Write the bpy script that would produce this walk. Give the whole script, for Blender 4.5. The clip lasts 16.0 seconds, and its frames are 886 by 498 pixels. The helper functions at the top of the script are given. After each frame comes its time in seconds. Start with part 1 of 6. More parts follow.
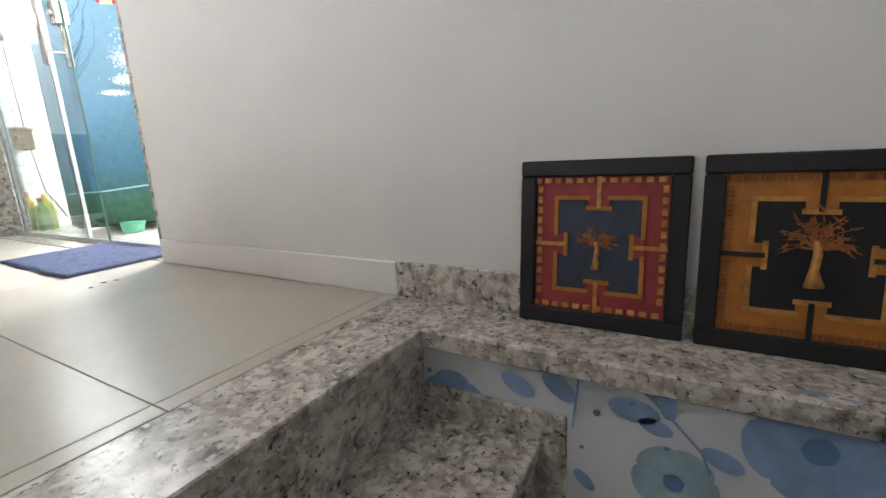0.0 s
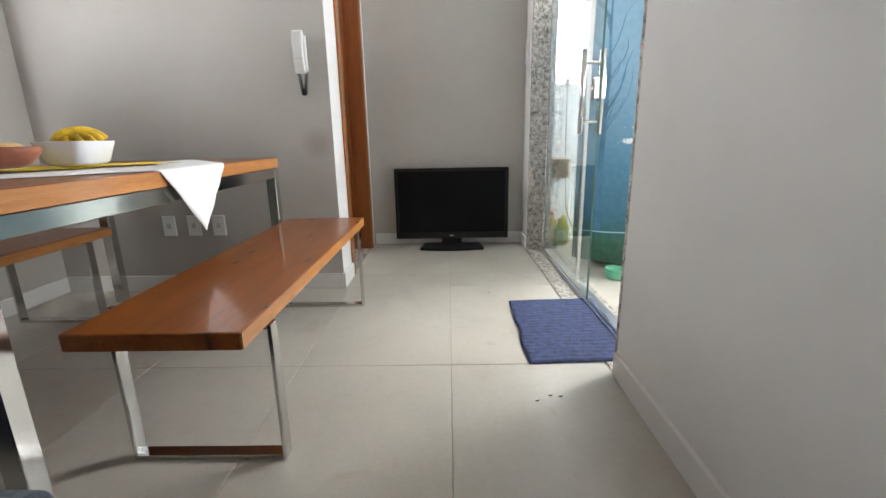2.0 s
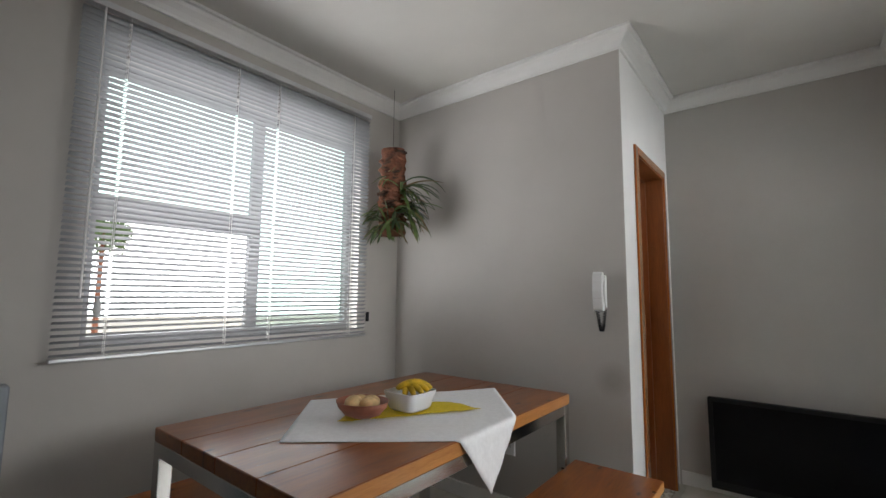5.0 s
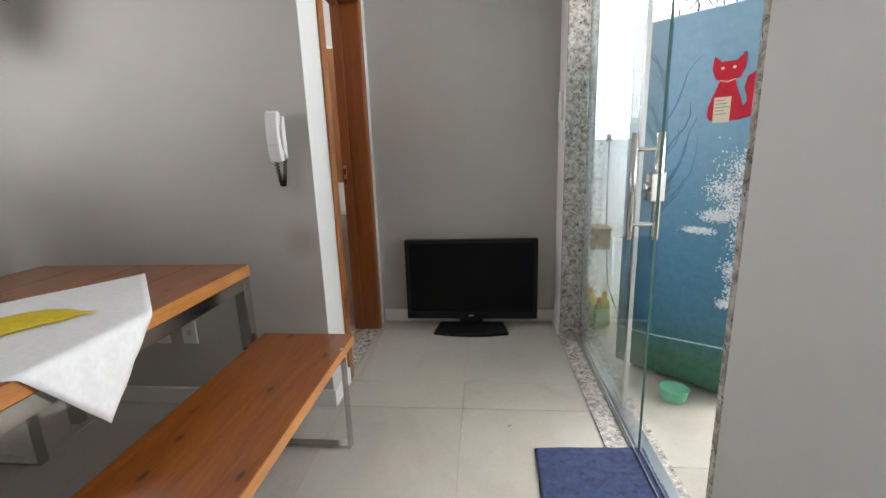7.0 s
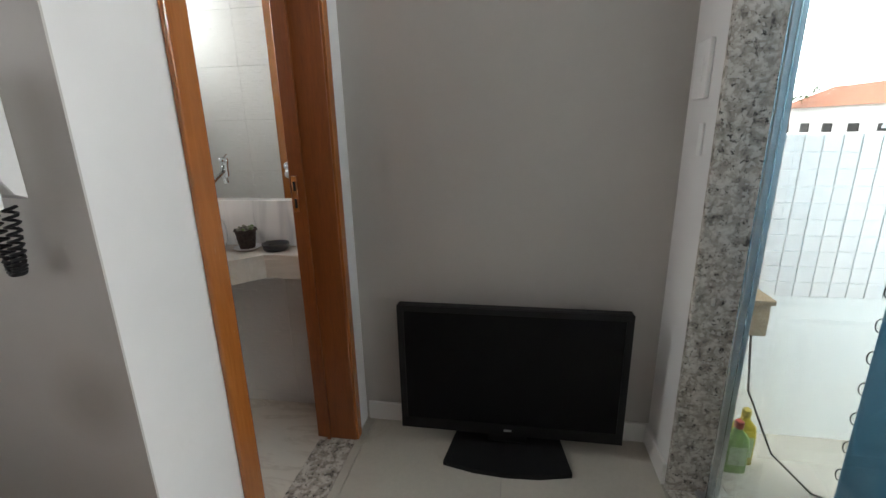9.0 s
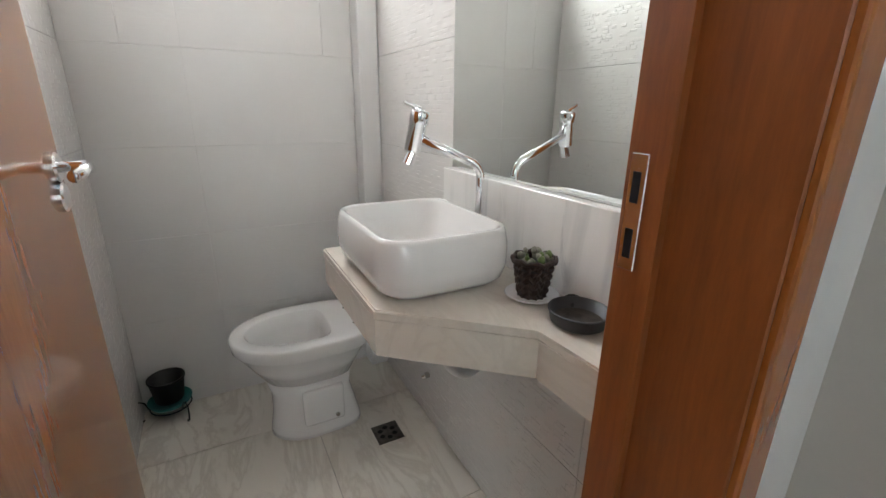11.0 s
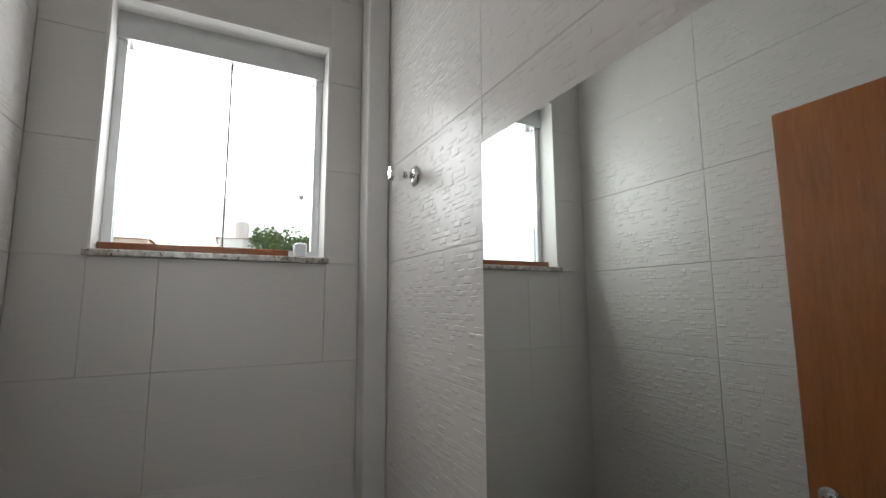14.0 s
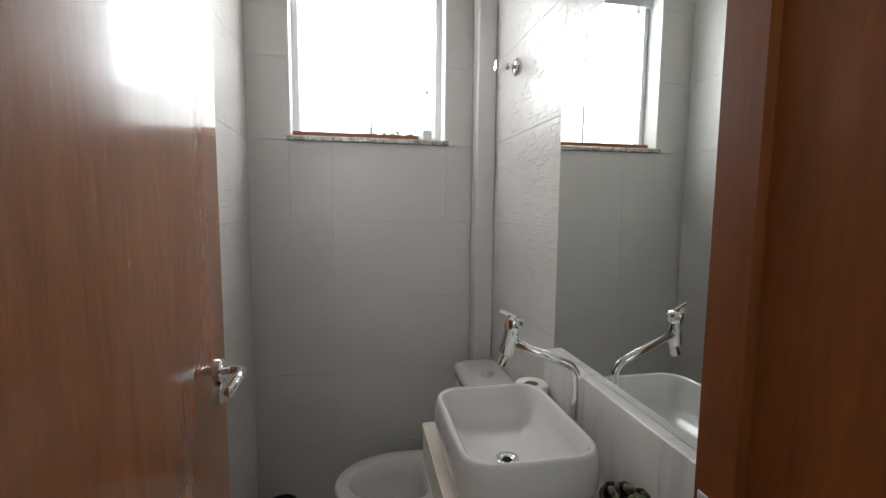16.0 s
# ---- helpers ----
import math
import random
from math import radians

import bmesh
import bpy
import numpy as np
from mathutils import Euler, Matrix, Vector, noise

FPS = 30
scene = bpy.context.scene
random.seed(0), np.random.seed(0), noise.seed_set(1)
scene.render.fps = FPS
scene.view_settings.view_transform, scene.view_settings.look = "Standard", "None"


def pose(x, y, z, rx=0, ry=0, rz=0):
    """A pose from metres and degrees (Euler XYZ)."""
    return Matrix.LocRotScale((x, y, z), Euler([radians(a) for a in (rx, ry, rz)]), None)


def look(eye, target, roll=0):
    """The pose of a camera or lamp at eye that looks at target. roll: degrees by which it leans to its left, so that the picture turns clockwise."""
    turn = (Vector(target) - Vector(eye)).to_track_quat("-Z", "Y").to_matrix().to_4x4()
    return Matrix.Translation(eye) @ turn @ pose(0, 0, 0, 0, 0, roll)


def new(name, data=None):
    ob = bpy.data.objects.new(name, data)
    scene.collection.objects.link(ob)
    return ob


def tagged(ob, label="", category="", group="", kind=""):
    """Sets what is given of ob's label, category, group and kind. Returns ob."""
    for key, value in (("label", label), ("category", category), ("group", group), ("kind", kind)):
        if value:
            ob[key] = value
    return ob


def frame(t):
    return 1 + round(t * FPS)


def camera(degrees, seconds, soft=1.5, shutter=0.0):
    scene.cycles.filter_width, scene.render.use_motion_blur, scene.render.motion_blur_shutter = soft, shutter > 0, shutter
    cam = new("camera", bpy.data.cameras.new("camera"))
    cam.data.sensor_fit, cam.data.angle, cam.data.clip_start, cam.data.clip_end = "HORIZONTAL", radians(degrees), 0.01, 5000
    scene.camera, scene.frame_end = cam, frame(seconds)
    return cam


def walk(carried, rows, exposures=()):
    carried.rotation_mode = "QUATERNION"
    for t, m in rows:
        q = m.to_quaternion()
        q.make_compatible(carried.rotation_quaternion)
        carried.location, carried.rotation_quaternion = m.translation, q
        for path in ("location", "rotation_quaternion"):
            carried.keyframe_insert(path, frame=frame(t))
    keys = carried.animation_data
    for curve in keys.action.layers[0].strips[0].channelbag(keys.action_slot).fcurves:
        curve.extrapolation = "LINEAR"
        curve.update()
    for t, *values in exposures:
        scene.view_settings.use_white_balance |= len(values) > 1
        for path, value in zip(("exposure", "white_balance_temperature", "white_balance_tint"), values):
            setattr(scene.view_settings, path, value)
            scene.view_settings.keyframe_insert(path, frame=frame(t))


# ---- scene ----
cam = camera(90.8, 16.0)
PATH = [
    (0, (0.336, -2.831, 0.357), (2.018, -1.834, -0.063), -2.9),
    (0.5, (0.48, -2.784, 0.49), (1.92, -1.46, 0.071), -3.1),
    (1, (0.549, -2.736, 0.673), (1.477, -1.024, 0.217), -2.0),
    (1.5, (0.583, -2.582, 0.766), (1.085, -0.701, 0.306), -0.5),
    (2, (0.634, -2.474, 0.855), (0.602, -0.536, 0.363), -1.1),
    (2.5, (0.694, -2.404, 0.979), (0.029, -0.6, 0.429), -2.9),
    (3, (0.646, -2.415, 1.014), (-0.521, -0.895, 0.442), -3.8),
    (3.2, (0.634, -2.418, 1.016), (-0.652, -0.993, 0.455), -3.7),
    (5.5, (0.69, -2.358, 1.309), (-0.394, -0.724, 1.701), -2.2),
    (6, (0.752, -2.285, 1.293), (0.067, -0.442, 1.66), -1.9),
    (6.2, (0.754, -2.212, 1.256), (0.186, -0.316, 1.549), -1.7),
    (6.5, (0.727, -2.094, 1.244), (0.269, -0.147, 1.261), -1.7),
    (6.8, (0.701, -1.97, 1.255), (0.451, -0.01, 0.944), -1.9),
    (7, (0.744, -1.884, 1.224), (0.557, 0.057, 0.779), -1.9),
    (7.5, (0.812, -1.647, 1.303), (0.581, 0.258, 0.74), -2.0),
    (8, (0.768, -1.374, 1.31), (0.529, 0.535, 0.761), -1.7),
    (8.5, (0.731, -1.015, 1.314), (0.477, 0.897, 0.784), -1.6),
    (9, (0.658, -0.576, 1.304), (0.339, 1.324, 0.766), -1.2),
    (9.5, (0.625, -0.153, 1.231), (-0.207, 1.606, 0.77), -2.4),
    (10, (0.472, 0.186, 1.237), (-0.754, 1.683, 0.733), -1.8),
    (10.2, (0.419, 0.296, 1.216), (-1.011, 1.602, 0.716), -1.3),
    (12.3, (-0.145, 0.603, 1.175), (-1.876, 1.318, 0.474), -0.0),
    (12.5, (-0.16, 0.609, 1.195), (-1.875, 1.355, 0.486), 0.2),
    (13, (-0.181, 0.641, 1.319), (-1.953, 1.493, 0.952), 0.5),
    (13.5, (-0.184, 0.658, 1.448), (-1.965, 1.566, 1.425), 0.4),
    (14, (-0.169, 0.665, 1.568), (-1.943, 1.555, 1.811), -0.3),
    (14.5, (-0.157, 0.658, 1.641), (-1.907, 1.523, 2.074), -1.7),
    (15, (-0.154, 0.657, 1.626), (-1.909, 1.514, 2.058), -2.4),
    (15.5, (-0.022, 0.637, 1.554), (-1.856, 1.417, 1.717), -2.1),
    (16, (0.214, 0.591, 1.437), (-1.74, 0.974, 1.245), 0.5),
]
EXPOSURES = [(0, 1.2), (1, 0.88), (1.5, 0.62), (2, 0.35), (2.5, 0.02), (3.2, -0.1), (5.5, -0.75), (6.5, -0.5), (7.2, -0.05), (7.5, -0.05), (8, -0.8), (8.5, -0.55), (9, -0.5), (9.5, 0.0), (10, 0.1), (12.3, -0.05), (12.6, -0.2), (13, -1.15), (13.5, -1.6), (14.5, -1.75), (15, -1.7), (15.5, -1.5), (16, -1.05)]
walk(cam, [(t, look(e, a, r)) for t, e, a, r in PATH], EXPOSURES)

# ---- world and light ----
world = bpy.data.worlds.new("world")
scene.world = world
world.use_nodes = True
wn = world.node_tree.nodes
sky = wn.new("ShaderNodeTexSky")
sky.sky_type, sky.sun_disc = "NISHITA", False
sky.sun_elevation, sky.sun_rotation = radians(61), radians(204)
sky.air_density, sky.dust_density, sky.ozone_density = 1.0, 4.0, 0.6
wn["Background"].inputs["Strength"].default_value = 0.15
world.node_tree.links.new(sky.outputs["Color"], wn["Background"].inputs["Color"])
sun = new("sun", bpy.data.lights.new("sun", "SUN"))
sun.data.energy, sun.data.angle, sun.data.color = 4.5, radians(12), (1.0, 0.985, 0.95)
sun.matrix_world = look((-2.0, -4.5, 9.0), (0, 0, 0))


def sky_lamp(name, eye, target, w, h, watts, color=(0.97, 0.985, 1.0)):
    lamp = new(name, bpy.data.lights.new(name, "AREA"))
    lamp.data.shape, lamp.data.size, lamp.data.size_y = "RECTANGLE", w, h
    lamp.data.energy, lamp.data.color = watts, color
    lamp.matrix_world = look(eye, target)
    return lamp


sky_lamp("window_daylight", (-1.75, -1.125, 1.69), (0, -1.125, 1.69), 1.36, 1.16, 46, (0.975, 0.96, 1.0))
# Fill lamp added at the unseen east opening, aimed to brighten the parapet.
sky_lamp("balcony_daylight", (3.25, 0.35, 1.78), (1.5, 1.24, 0.6), 1.2, 1.1, 82)
sky_lamp("balcony_window_daylight", (1.72, 1.27, 1.90), (1.85, 0.0, 0.9), 0.5, 1.25, 22)
sky_lamp("bath_window_daylight", (-1.855, 0.647, 2.165), (0.0, 0.647, 2.165), 0.58, 0.46, 15)

# ---- materials ----


class Mat:
    """A principled material with a few shorthands."""

    def __init__(self, name, color, rough=0.5, metal=0.0, coat=0.0):
        self.m = bpy.data.materials.new(name)
        self.m.use_nodes = True
        self.t = self.m.node_tree
        self.n = self.t.nodes
        self.p = self.n["Principled BSDF"]
        self.p.inputs["Base Color"].default_value = (*color, 1)
        self.p.inputs["Roughness"].default_value = rough
        self.p.inputs["Metallic"].default_value = metal
        self.p.inputs["Coat Weight"].default_value = coat
        self.p.inputs["Coat Roughness"].default_value = 0.08
        self.co = None

    def link(self, a, b):
        self.t.links.new(a, b)

    def coords(self, scale=(1, 1, 1), rot=(0, 0, 0), shuffle=False):
        tc = self.n.new("ShaderNodeTexCoord")
        mp = self.n.new("ShaderNodeMapping")
        mp.inputs["Scale"].default_value = scale
        mp.inputs["Rotation"].default_value = [radians(a) for a in rot]
        src = tc.outputs["Object"]
        if shuffle:
            info = self.n.new("ShaderNodeObjectInfo")
            mul = self.n.new("ShaderNodeMath")
            mul.operation = "MULTIPLY"
            mul.inputs[1].default_value = 37.0
            self.link(info.outputs["Random"], mul.inputs[0])
            add = self.n.new("ShaderNodeVectorMath")
            add.operation = "ADD"
            self.link(src, add.inputs[0])
            self.link(mul.outputs[0], add.inputs[1])
            src = add.outputs[0]
        self.link(src, mp.inputs["Vector"])
        return mp.outputs["Vector"]

    def noise(self, co, scale, detail=4.0, rough=0.6, distort=0.0):
        t = self.n.new("ShaderNodeTexNoise")
        t.inputs["Scale"].default_value, t.inputs["Detail"].default_value = scale, detail
        t.inputs["Roughness"].default_value, t.inputs["Distortion"].default_value = rough, distort
        self.link(co, t.inputs["Vector"])
        return t.outputs["Fac"]

    def voronoi(self, co, scale, out="Color", feature="F1", flat=False):
        t = self.n.new("ShaderNodeTexVoronoi")
        t.voronoi_dimensions = "2D" if flat else "3D"
        t.feature = feature
        t.inputs["Scale"].default_value = scale
        self.link(co, t.inputs["Vector"])
        return t.outputs[out]

    def ramp(self, fac, stops, mode="LINEAR"):
        r = self.n.new("ShaderNodeValToRGB")
        r.color_ramp.interpolation = mode
        while len(r.color_ramp.elements) < len(stops):
            r.color_ramp.elements.new(0.5)
        for e, (pos, c) in zip(r.color_ramp.elements, stops):
            e.position, e.color = pos, (*c, 1)
        self.link(fac, r.inputs["Fac"])
        return r.outputs["Color"]

    def mix(self, fac, a, b, mode="MIX"):
        x = self.n.new("ShaderNodeMix")
        x.data_type, x.blend_type = "RGBA", mode
        for k, v in ((0, fac), (6, a), (7, b)):
            if isinstance(v, (int, float)):
                x.inputs[k].default_value = v
            elif isinstance(v, tuple):
                x.inputs[k].default_value = (*v, 1)
            else:
                self.link(v, x.inputs[k])
        return x.outputs[2]

    def color(self, c):
        self.link(c, self.p.inputs["Base Color"])
        return self

    def rough(self, fac, lo, hi):
        r = self.n.new("ShaderNodeMapRange")
        r.inputs["To Min"].default_value, r.inputs["To Max"].default_value = lo, hi
        self.link(fac, r.inputs["Value"])
        self.link(r.outputs[0], self.p.inputs["Roughness"])
        return self

    def bump(self, h, strength=0.2, dist=0.002):
        b = self.n.new("ShaderNodeBump")
        b.inputs["Strength"].default_value, b.inputs["Distance"].default_value = strength, dist
        self.link(h, b.inputs["Height"])
        self.link(b.outputs[0], self.p.inputs["Normal"])
        return self


def painted(name, c, rough=0.6, var=0.06):
    m = Mat(name, c, rough)
    co = m.coords()
    n = m.noise(co, 1.3, 5)
    lo, hi = tuple(v * (1 - var) for v in c), tuple(min(1, v * (1 + var)) for v in c)
    m.color(m.ramp(n, [(0.3, lo), (0.7, hi)])).bump(m.noise(co, 160, 3), 0.12, 0.001)
    m.rough(m.noise(co, 6, 3), rough - 0.08, rough + 0.1)
    return m.m


def simple(name, c, rough=0.5, metal=0.0, coat=0.0, scale=30, var=0.12, bump=0.1, shuffle=False):
    m = Mat(name, c, rough, metal, coat)
    co = m.coords(shuffle=shuffle)
    lo, hi = tuple(v * (1 - var) for v in c), tuple(min(1, v * (1 + var)) for v in c)
    m.color(m.ramp(m.noise(co, scale, 4), [(0.3, lo), (0.7, hi)]))
    m.rough(m.noise(co, scale * 0.4, 3), max(0.02, rough * 0.8), min(1, rough * 1.2))
    if bump:
        m.bump(m.noise(co, scale * 4, 3), bump, 0.001)
    return m.m


def wood(name, dark, light, axis="y", scale=1.0, rough=0.3, coat=0.5, knots=True, shuffle=False):
    m = Mat(name, light, rough, 0, coat)
    stretch = {"x": (0.9, 9, 9), "y": (9, 0.9, 9), "z": (9, 9, 0.9)}[axis]
    co = m.coords(tuple(v * scale for v in stretch), shuffle=shuffle)
    grain = m.noise(co, 2.2, 8, 0.65, 1.2)
    fine = m.noise(co, 14, 4, 0.7, 0.3)
    base = m.ramp(grain, [(0.3, dark), (0.5, tuple((a + b) / 2 for a, b in zip(dark, light))), (0.68, light)])
    base = m.mix(0.35, base, m.ramp(fine, [(0.35, dark), (0.65, light)]))
    if knots:
        kco = m.coords({"x": (2.2, 5, 0), "y": (5, 2.2, 0), "z": (5, 0, 2.2)}[axis], shuffle=shuffle)
        wob = m.n.new("ShaderNodeVectorMath")
        wob.operation = "MULTIPLY_ADD"
        wob.inputs[1].default_value = (0.05, 0.05, 0.05)
        m.link(m.noise(co, 3, 3), wob.inputs[0])
        m.link(kco, wob.inputs[2])
        d = m.voronoi(wob.outputs[0], 1.0, "Distance", flat=True)
        base = m.mix(m.ramp(d, [(0.05, (0.4, 0.4, 0.4)), (0.19, (0, 0, 0))]), base, dark)
        base = m.mix(m.ramp(d, [(0.022, (0.9, 0.9, 0.9)), (0.058, (0, 0, 0))]), base, tuple(v * 0.25 for v in dark))
    m.color(base).rough(fine, rough * 0.7, rough * 1.4).bump(grain, 0.08, 0.001)
    return m.m


def granite(name, white, dark, warm):
    m = Mat(name, white, 0.22)
    co = m.coords()
    a = m.noise(co, 26, 6, 0.65, 0.4)
    b = m.voronoi(m.coords((1, 1, 1), (20, 40, 10)), 95, "Color")
    c = m.noise(co, 75, 4, 0.7, 0.2)
    col = m.ramp(a, [(0.32, dark), (0.42, tuple(v * 0.8 for v in warm)), (0.5, warm), (0.62, white)])
    col = m.mix(m.ramp(c, [(0.36, (1, 1, 1)), (0.43, (0, 0, 0))]), col, tuple(v * 0.6 for v in dark))
    sep = m.n.new("ShaderNodeSeparateColor")
    m.link(b, sep.inputs[0])
    col = m.mix(m.ramp(sep.outputs[0], [(0.78, (0, 0, 0)), (0.86, (0.7, 0.7, 0.7))]), col, white)
    m.color(col).rough(c, 0.15, 0.32)
    return m.m


def marble(name, base, vein, scale=1.0, rough=0.18, amount=0.75, rot=(0, 0, 30), shuffle=False):
    m = Mat(name, base, rough)
    co = m.coords((1.0 * scale, 3.2 * scale, 1.6 * scale), rot, shuffle)
    v = m.noise(co, 2.0, 9, 0.62, 1.6)
    cloud = m.noise(co, 0.9, 4, 0.5, 0.5)
    vein_fac = m.ramp(v, [(0.44, (0, 0, 0)), (0.5, (amount, amount, amount)), (0.56, (0, 0, 0))])
    col = m.mix(vein_fac, base, vein)
    col = m.mix(m.ramp(cloud, [(0.4, (0, 0, 0)), (0.75, (0.4, 0.4, 0.4))]), col, tuple((a + b) / 2 for a, b in zip(base, vein)))
    m.color(col).rough(v, rough * 0.7, rough * 1.5)
    return m.m


def glass(name, tint=(0.9, 0.97, 0.94), rough=0.0):
    m = Mat(name, tint, rough)
    m.p.inputs["Transmission Weight"].default_value = 1.0
    m.p.inputs["IOR"].default_value = 1.45
    return m.m


def relief_tile(name, c, flat):
    """Glazed wall tile; flat: faint ripples."""
    m = Mat(name, c, 0.22)
    co = m.coords(shuffle=flat)
    n = m.noise(co, 3, 4)
    m.color(m.ramp(n, [(0.3, tuple(v * 0.95 for v in c)), (0.7, c)]))
    if flat:
        m.rough(n, 0.28, 0.4)
        m.bump(m.noise(m.coords((3, 3, 14), shuffle=True), 7, 4), 0.35, 0.003)
    else:
        m.rough(n, 0.2, 0.3)
    return m.m


WALL_GREY = painted("grey_wall_paint", (0.50, 0.475, 0.445))


def stained_wall():
    """Grey paint with a faint greasy smudge under the intercom."""
    m = Mat("grey_wall_paint_smudged", (0.50, 0.475, 0.445), 0.6)
    co = m.coords()
    col = m.ramp(m.noise(co, 1.3, 5), [(0.3, (0.47, 0.447, 0.418)), (0.7, (0.53, 0.503, 0.472))])
    mp = m.n.new("ShaderNodeMapping")
    mp.inputs["Location"].default_value = (0.085, 0.0, -0.84)
    mp.inputs["Scale"].default_value = (1.0, 0.0, 1.0)
    tc = m.n.new("ShaderNodeTexCoord")
    m.link(tc.outputs["Object"], mp.inputs["Vector"])
    ln = m.n.new("ShaderNodeVectorMath")
    ln.operation = "LENGTH"
    m.link(mp.outputs[0], ln.inputs[0])
    spot = m.ramp(ln.outputs["Value"], [(0.03, (0.55, 0.55, 0.55)), (0.105, (0, 0, 0))])
    m.color(m.mix(spot, col, (0.30, 0.26, 0.22))).bump(m.noise(co, 160, 3), 0.12, 0.001)
    return m.m


WALL_STAINED = stained_wall()
WALL_WHITE = painted("white_wall_paint", (0.74, 0.73, 0.72))
CEILING = painted("ceiling_paint", (0.66, 0.64, 0.60), 0.7)
PLASTER = painted("outside_plaster", (0.85, 0.86, 0.84), 0.8)
TRIM = painted("white_trim", (0.78, 0.77, 0.75), 0.4)


def floor_tile_mat():
    """Cream porcelain with clouding, fine speckle and worn brownish stains."""
    m = Mat("beige_porcelain", (0.55, 0.52, 0.46), 0.3)
    co = m.coords(shuffle=True)
    a = m.noise(co, 1.8, 5, 0.6, 0.4)
    b = m.noise(co, 60, 4)
    c = m.noise(co, 4.5, 6, 0.65, 0.8)
    col = m.ramp(a, [(0.3, (0.42, 0.385, 0.32)), (0.45, (0.49, 0.46, 0.40)), (0.7, (0.54, 0.51, 0.445))])
    col = m.mix(m.ramp(c, [(0.60, (0, 0, 0)), (0.78, (0.55, 0.55, 0.55))]), col, (0.33, 0.265, 0.18))
    m.color(m.mix(0.14, col, m.ramp(b, [(0.3, (0.34, 0.32, 0.28)), (0.7, (0.58, 0.55, 0.49))])))
    m.rough(c, 0.22, 0.40).bump(b, 0.04, 0.001)
    return m.m


FLOOR_TILE = floor_tile_mat()
GROUT = simple("grout", (0.40, 0.375, 0.335), 0.9)
GROUT_LIGHT = simple("light_grout", (0.55, 0.54, 0.52), 0.9)
WALL_GROUT = simple("wall_grout", (0.68, 0.66, 0.64), 0.8)
GRANITE = granite("grey_granite", (0.68, 0.65, 0.60), (0.09, 0.082, 0.078), (0.44, 0.40, 0.35))


def streaked_marble():
    """White marble with soft upright grey streaks and a few dark broken veins."""
    m = Mat("white_marble", (0.86, 0.85, 0.83), 0.13)
    soft = m.noise(m.coords((5.5, 5.5, 0.8), (0, 8, 0)), 1.6, 5, 0.55, 0.6)
    col = m.ramp(soft, [(0.32, (0.60, 0.60, 0.59)), (0.5, (0.82, 0.81, 0.79)), (0.7, (0.87, 0.86, 0.84))])
    vein = m.noise(m.coords((7.0, 7.0, 1.6), (0, 12, 0)), 1.5, 9, 0.7, 0.9)
    where = m.noise(m.coords((2.4, 2.4, 0.6)), 1.3, 2)
    v = m.ramp(vein, [(0.55, (0, 0, 0)), (0.64, (0.75, 0.75, 0.75)), (0.70, (0.2, 0.2, 0.2))])
    v = m.mix(1.0, v, m.ramp(where, [(0.48, (0, 0, 0)), (0.60, (1, 1, 1))]), "MULTIPLY")
    m.color(m.mix(v, col, (0.26, 0.26, 0.28))).rough(vein, 0.10, 0.2)
    return m.m


MARBLE = streaked_marble()
BEIGE_MARBLE = marble("beige_marble", (0.68, 0.63, 0.56), (0.46, 0.40, 0.34), 1.2, 0.14, 0.22, (0, 0, 65))
BATH_FLOOR = marble("veined_floor_tile", (0.74, 0.70, 0.63), (0.44, 0.38, 0.32), 0.9, 0.22, 0.4, (0, 0, 8), True)
DOOR_WOOD = wood("varnished_door_wood", (0.28, 0.083, 0.016), (0.42, 0.145, 0.032), "z", 0.8, 0.23, 0.8, False)
# Frame wood darker than the door's: the jambs' shade is put into the colour.
JAMB_WOOD_SHADED = wood("varnished_frame_wood", (0.17, 0.046, 0.010), (0.29, 0.085, 0.018), "z", 1.2, 0.4, 0.1, False)
PINE = wood("varnished_pine", (0.15, 0.037, 0.006), (0.36, 0.112, 0.019), "y", 0.8, 0.30, 0.35)
PINE_EDGE = wood("pine_edge", (0.36, 0.13, 0.03), (0.60, 0.27, 0.08), "y", 1.3, 0.3, 0.5)
STEEL = simple("polished_steel", (0.62, 0.61, 0.59), 0.16, 1.0, scale=8, var=0.05, bump=0)
CHROME = Mat("chrome", (0.82, 0.82, 0.83), 0.06, 1.0).m
BRUSHED = simple("brushed_aluminium", (0.62, 0.63, 0.64), 0.35, 1.0, scale=12, var=0.06, bump=0)
FRAME_GREY = simple("grey_aluminium", (0.30, 0.30, 0.31), 0.45, 0.3, scale=12, var=0.06, bump=0)
BLACK_PLASTIC = simple("black_plastic", (0.010, 0.010, 0.011), 0.45, scale=20)
SCREEN = Mat("dark_screen", (0.005, 0.005, 0.006), 0.22).m
SCREEN.node_tree.nodes["Principled BSDF"].inputs["Specular IOR Level"].default_value = 0.12
BLACK_PLASTIC.node_tree.nodes["Principled BSDF"].inputs["Specular IOR Level"].default_value = 0.25
WHITE_PLASTIC = simple("white_plastic", (0.78, 0.78, 0.77), 0.35, scale=10, var=0.03, bump=0)
CERAMIC = Mat("white_ceramic", (0.80, 0.79, 0.78), 0.07, 0, 0.6).m
MIRROR = Mat("mirror_silver", (0.80, 0.83, 0.81), 0.01, 1.0).m
GLASS = glass("clear_glass", (0.96, 0.99, 0.98))
GLASS_GREEN = glass("green_glass", (0.60, 0.72, 0.68))
GLASS_EDGE = simple("glass_edge", (0.05, 0.13, 0.11), 0.15, scale=4)
TILE_FLAT = relief_tile("rippled_white_tile", (0.70, 0.68, 0.66), True)
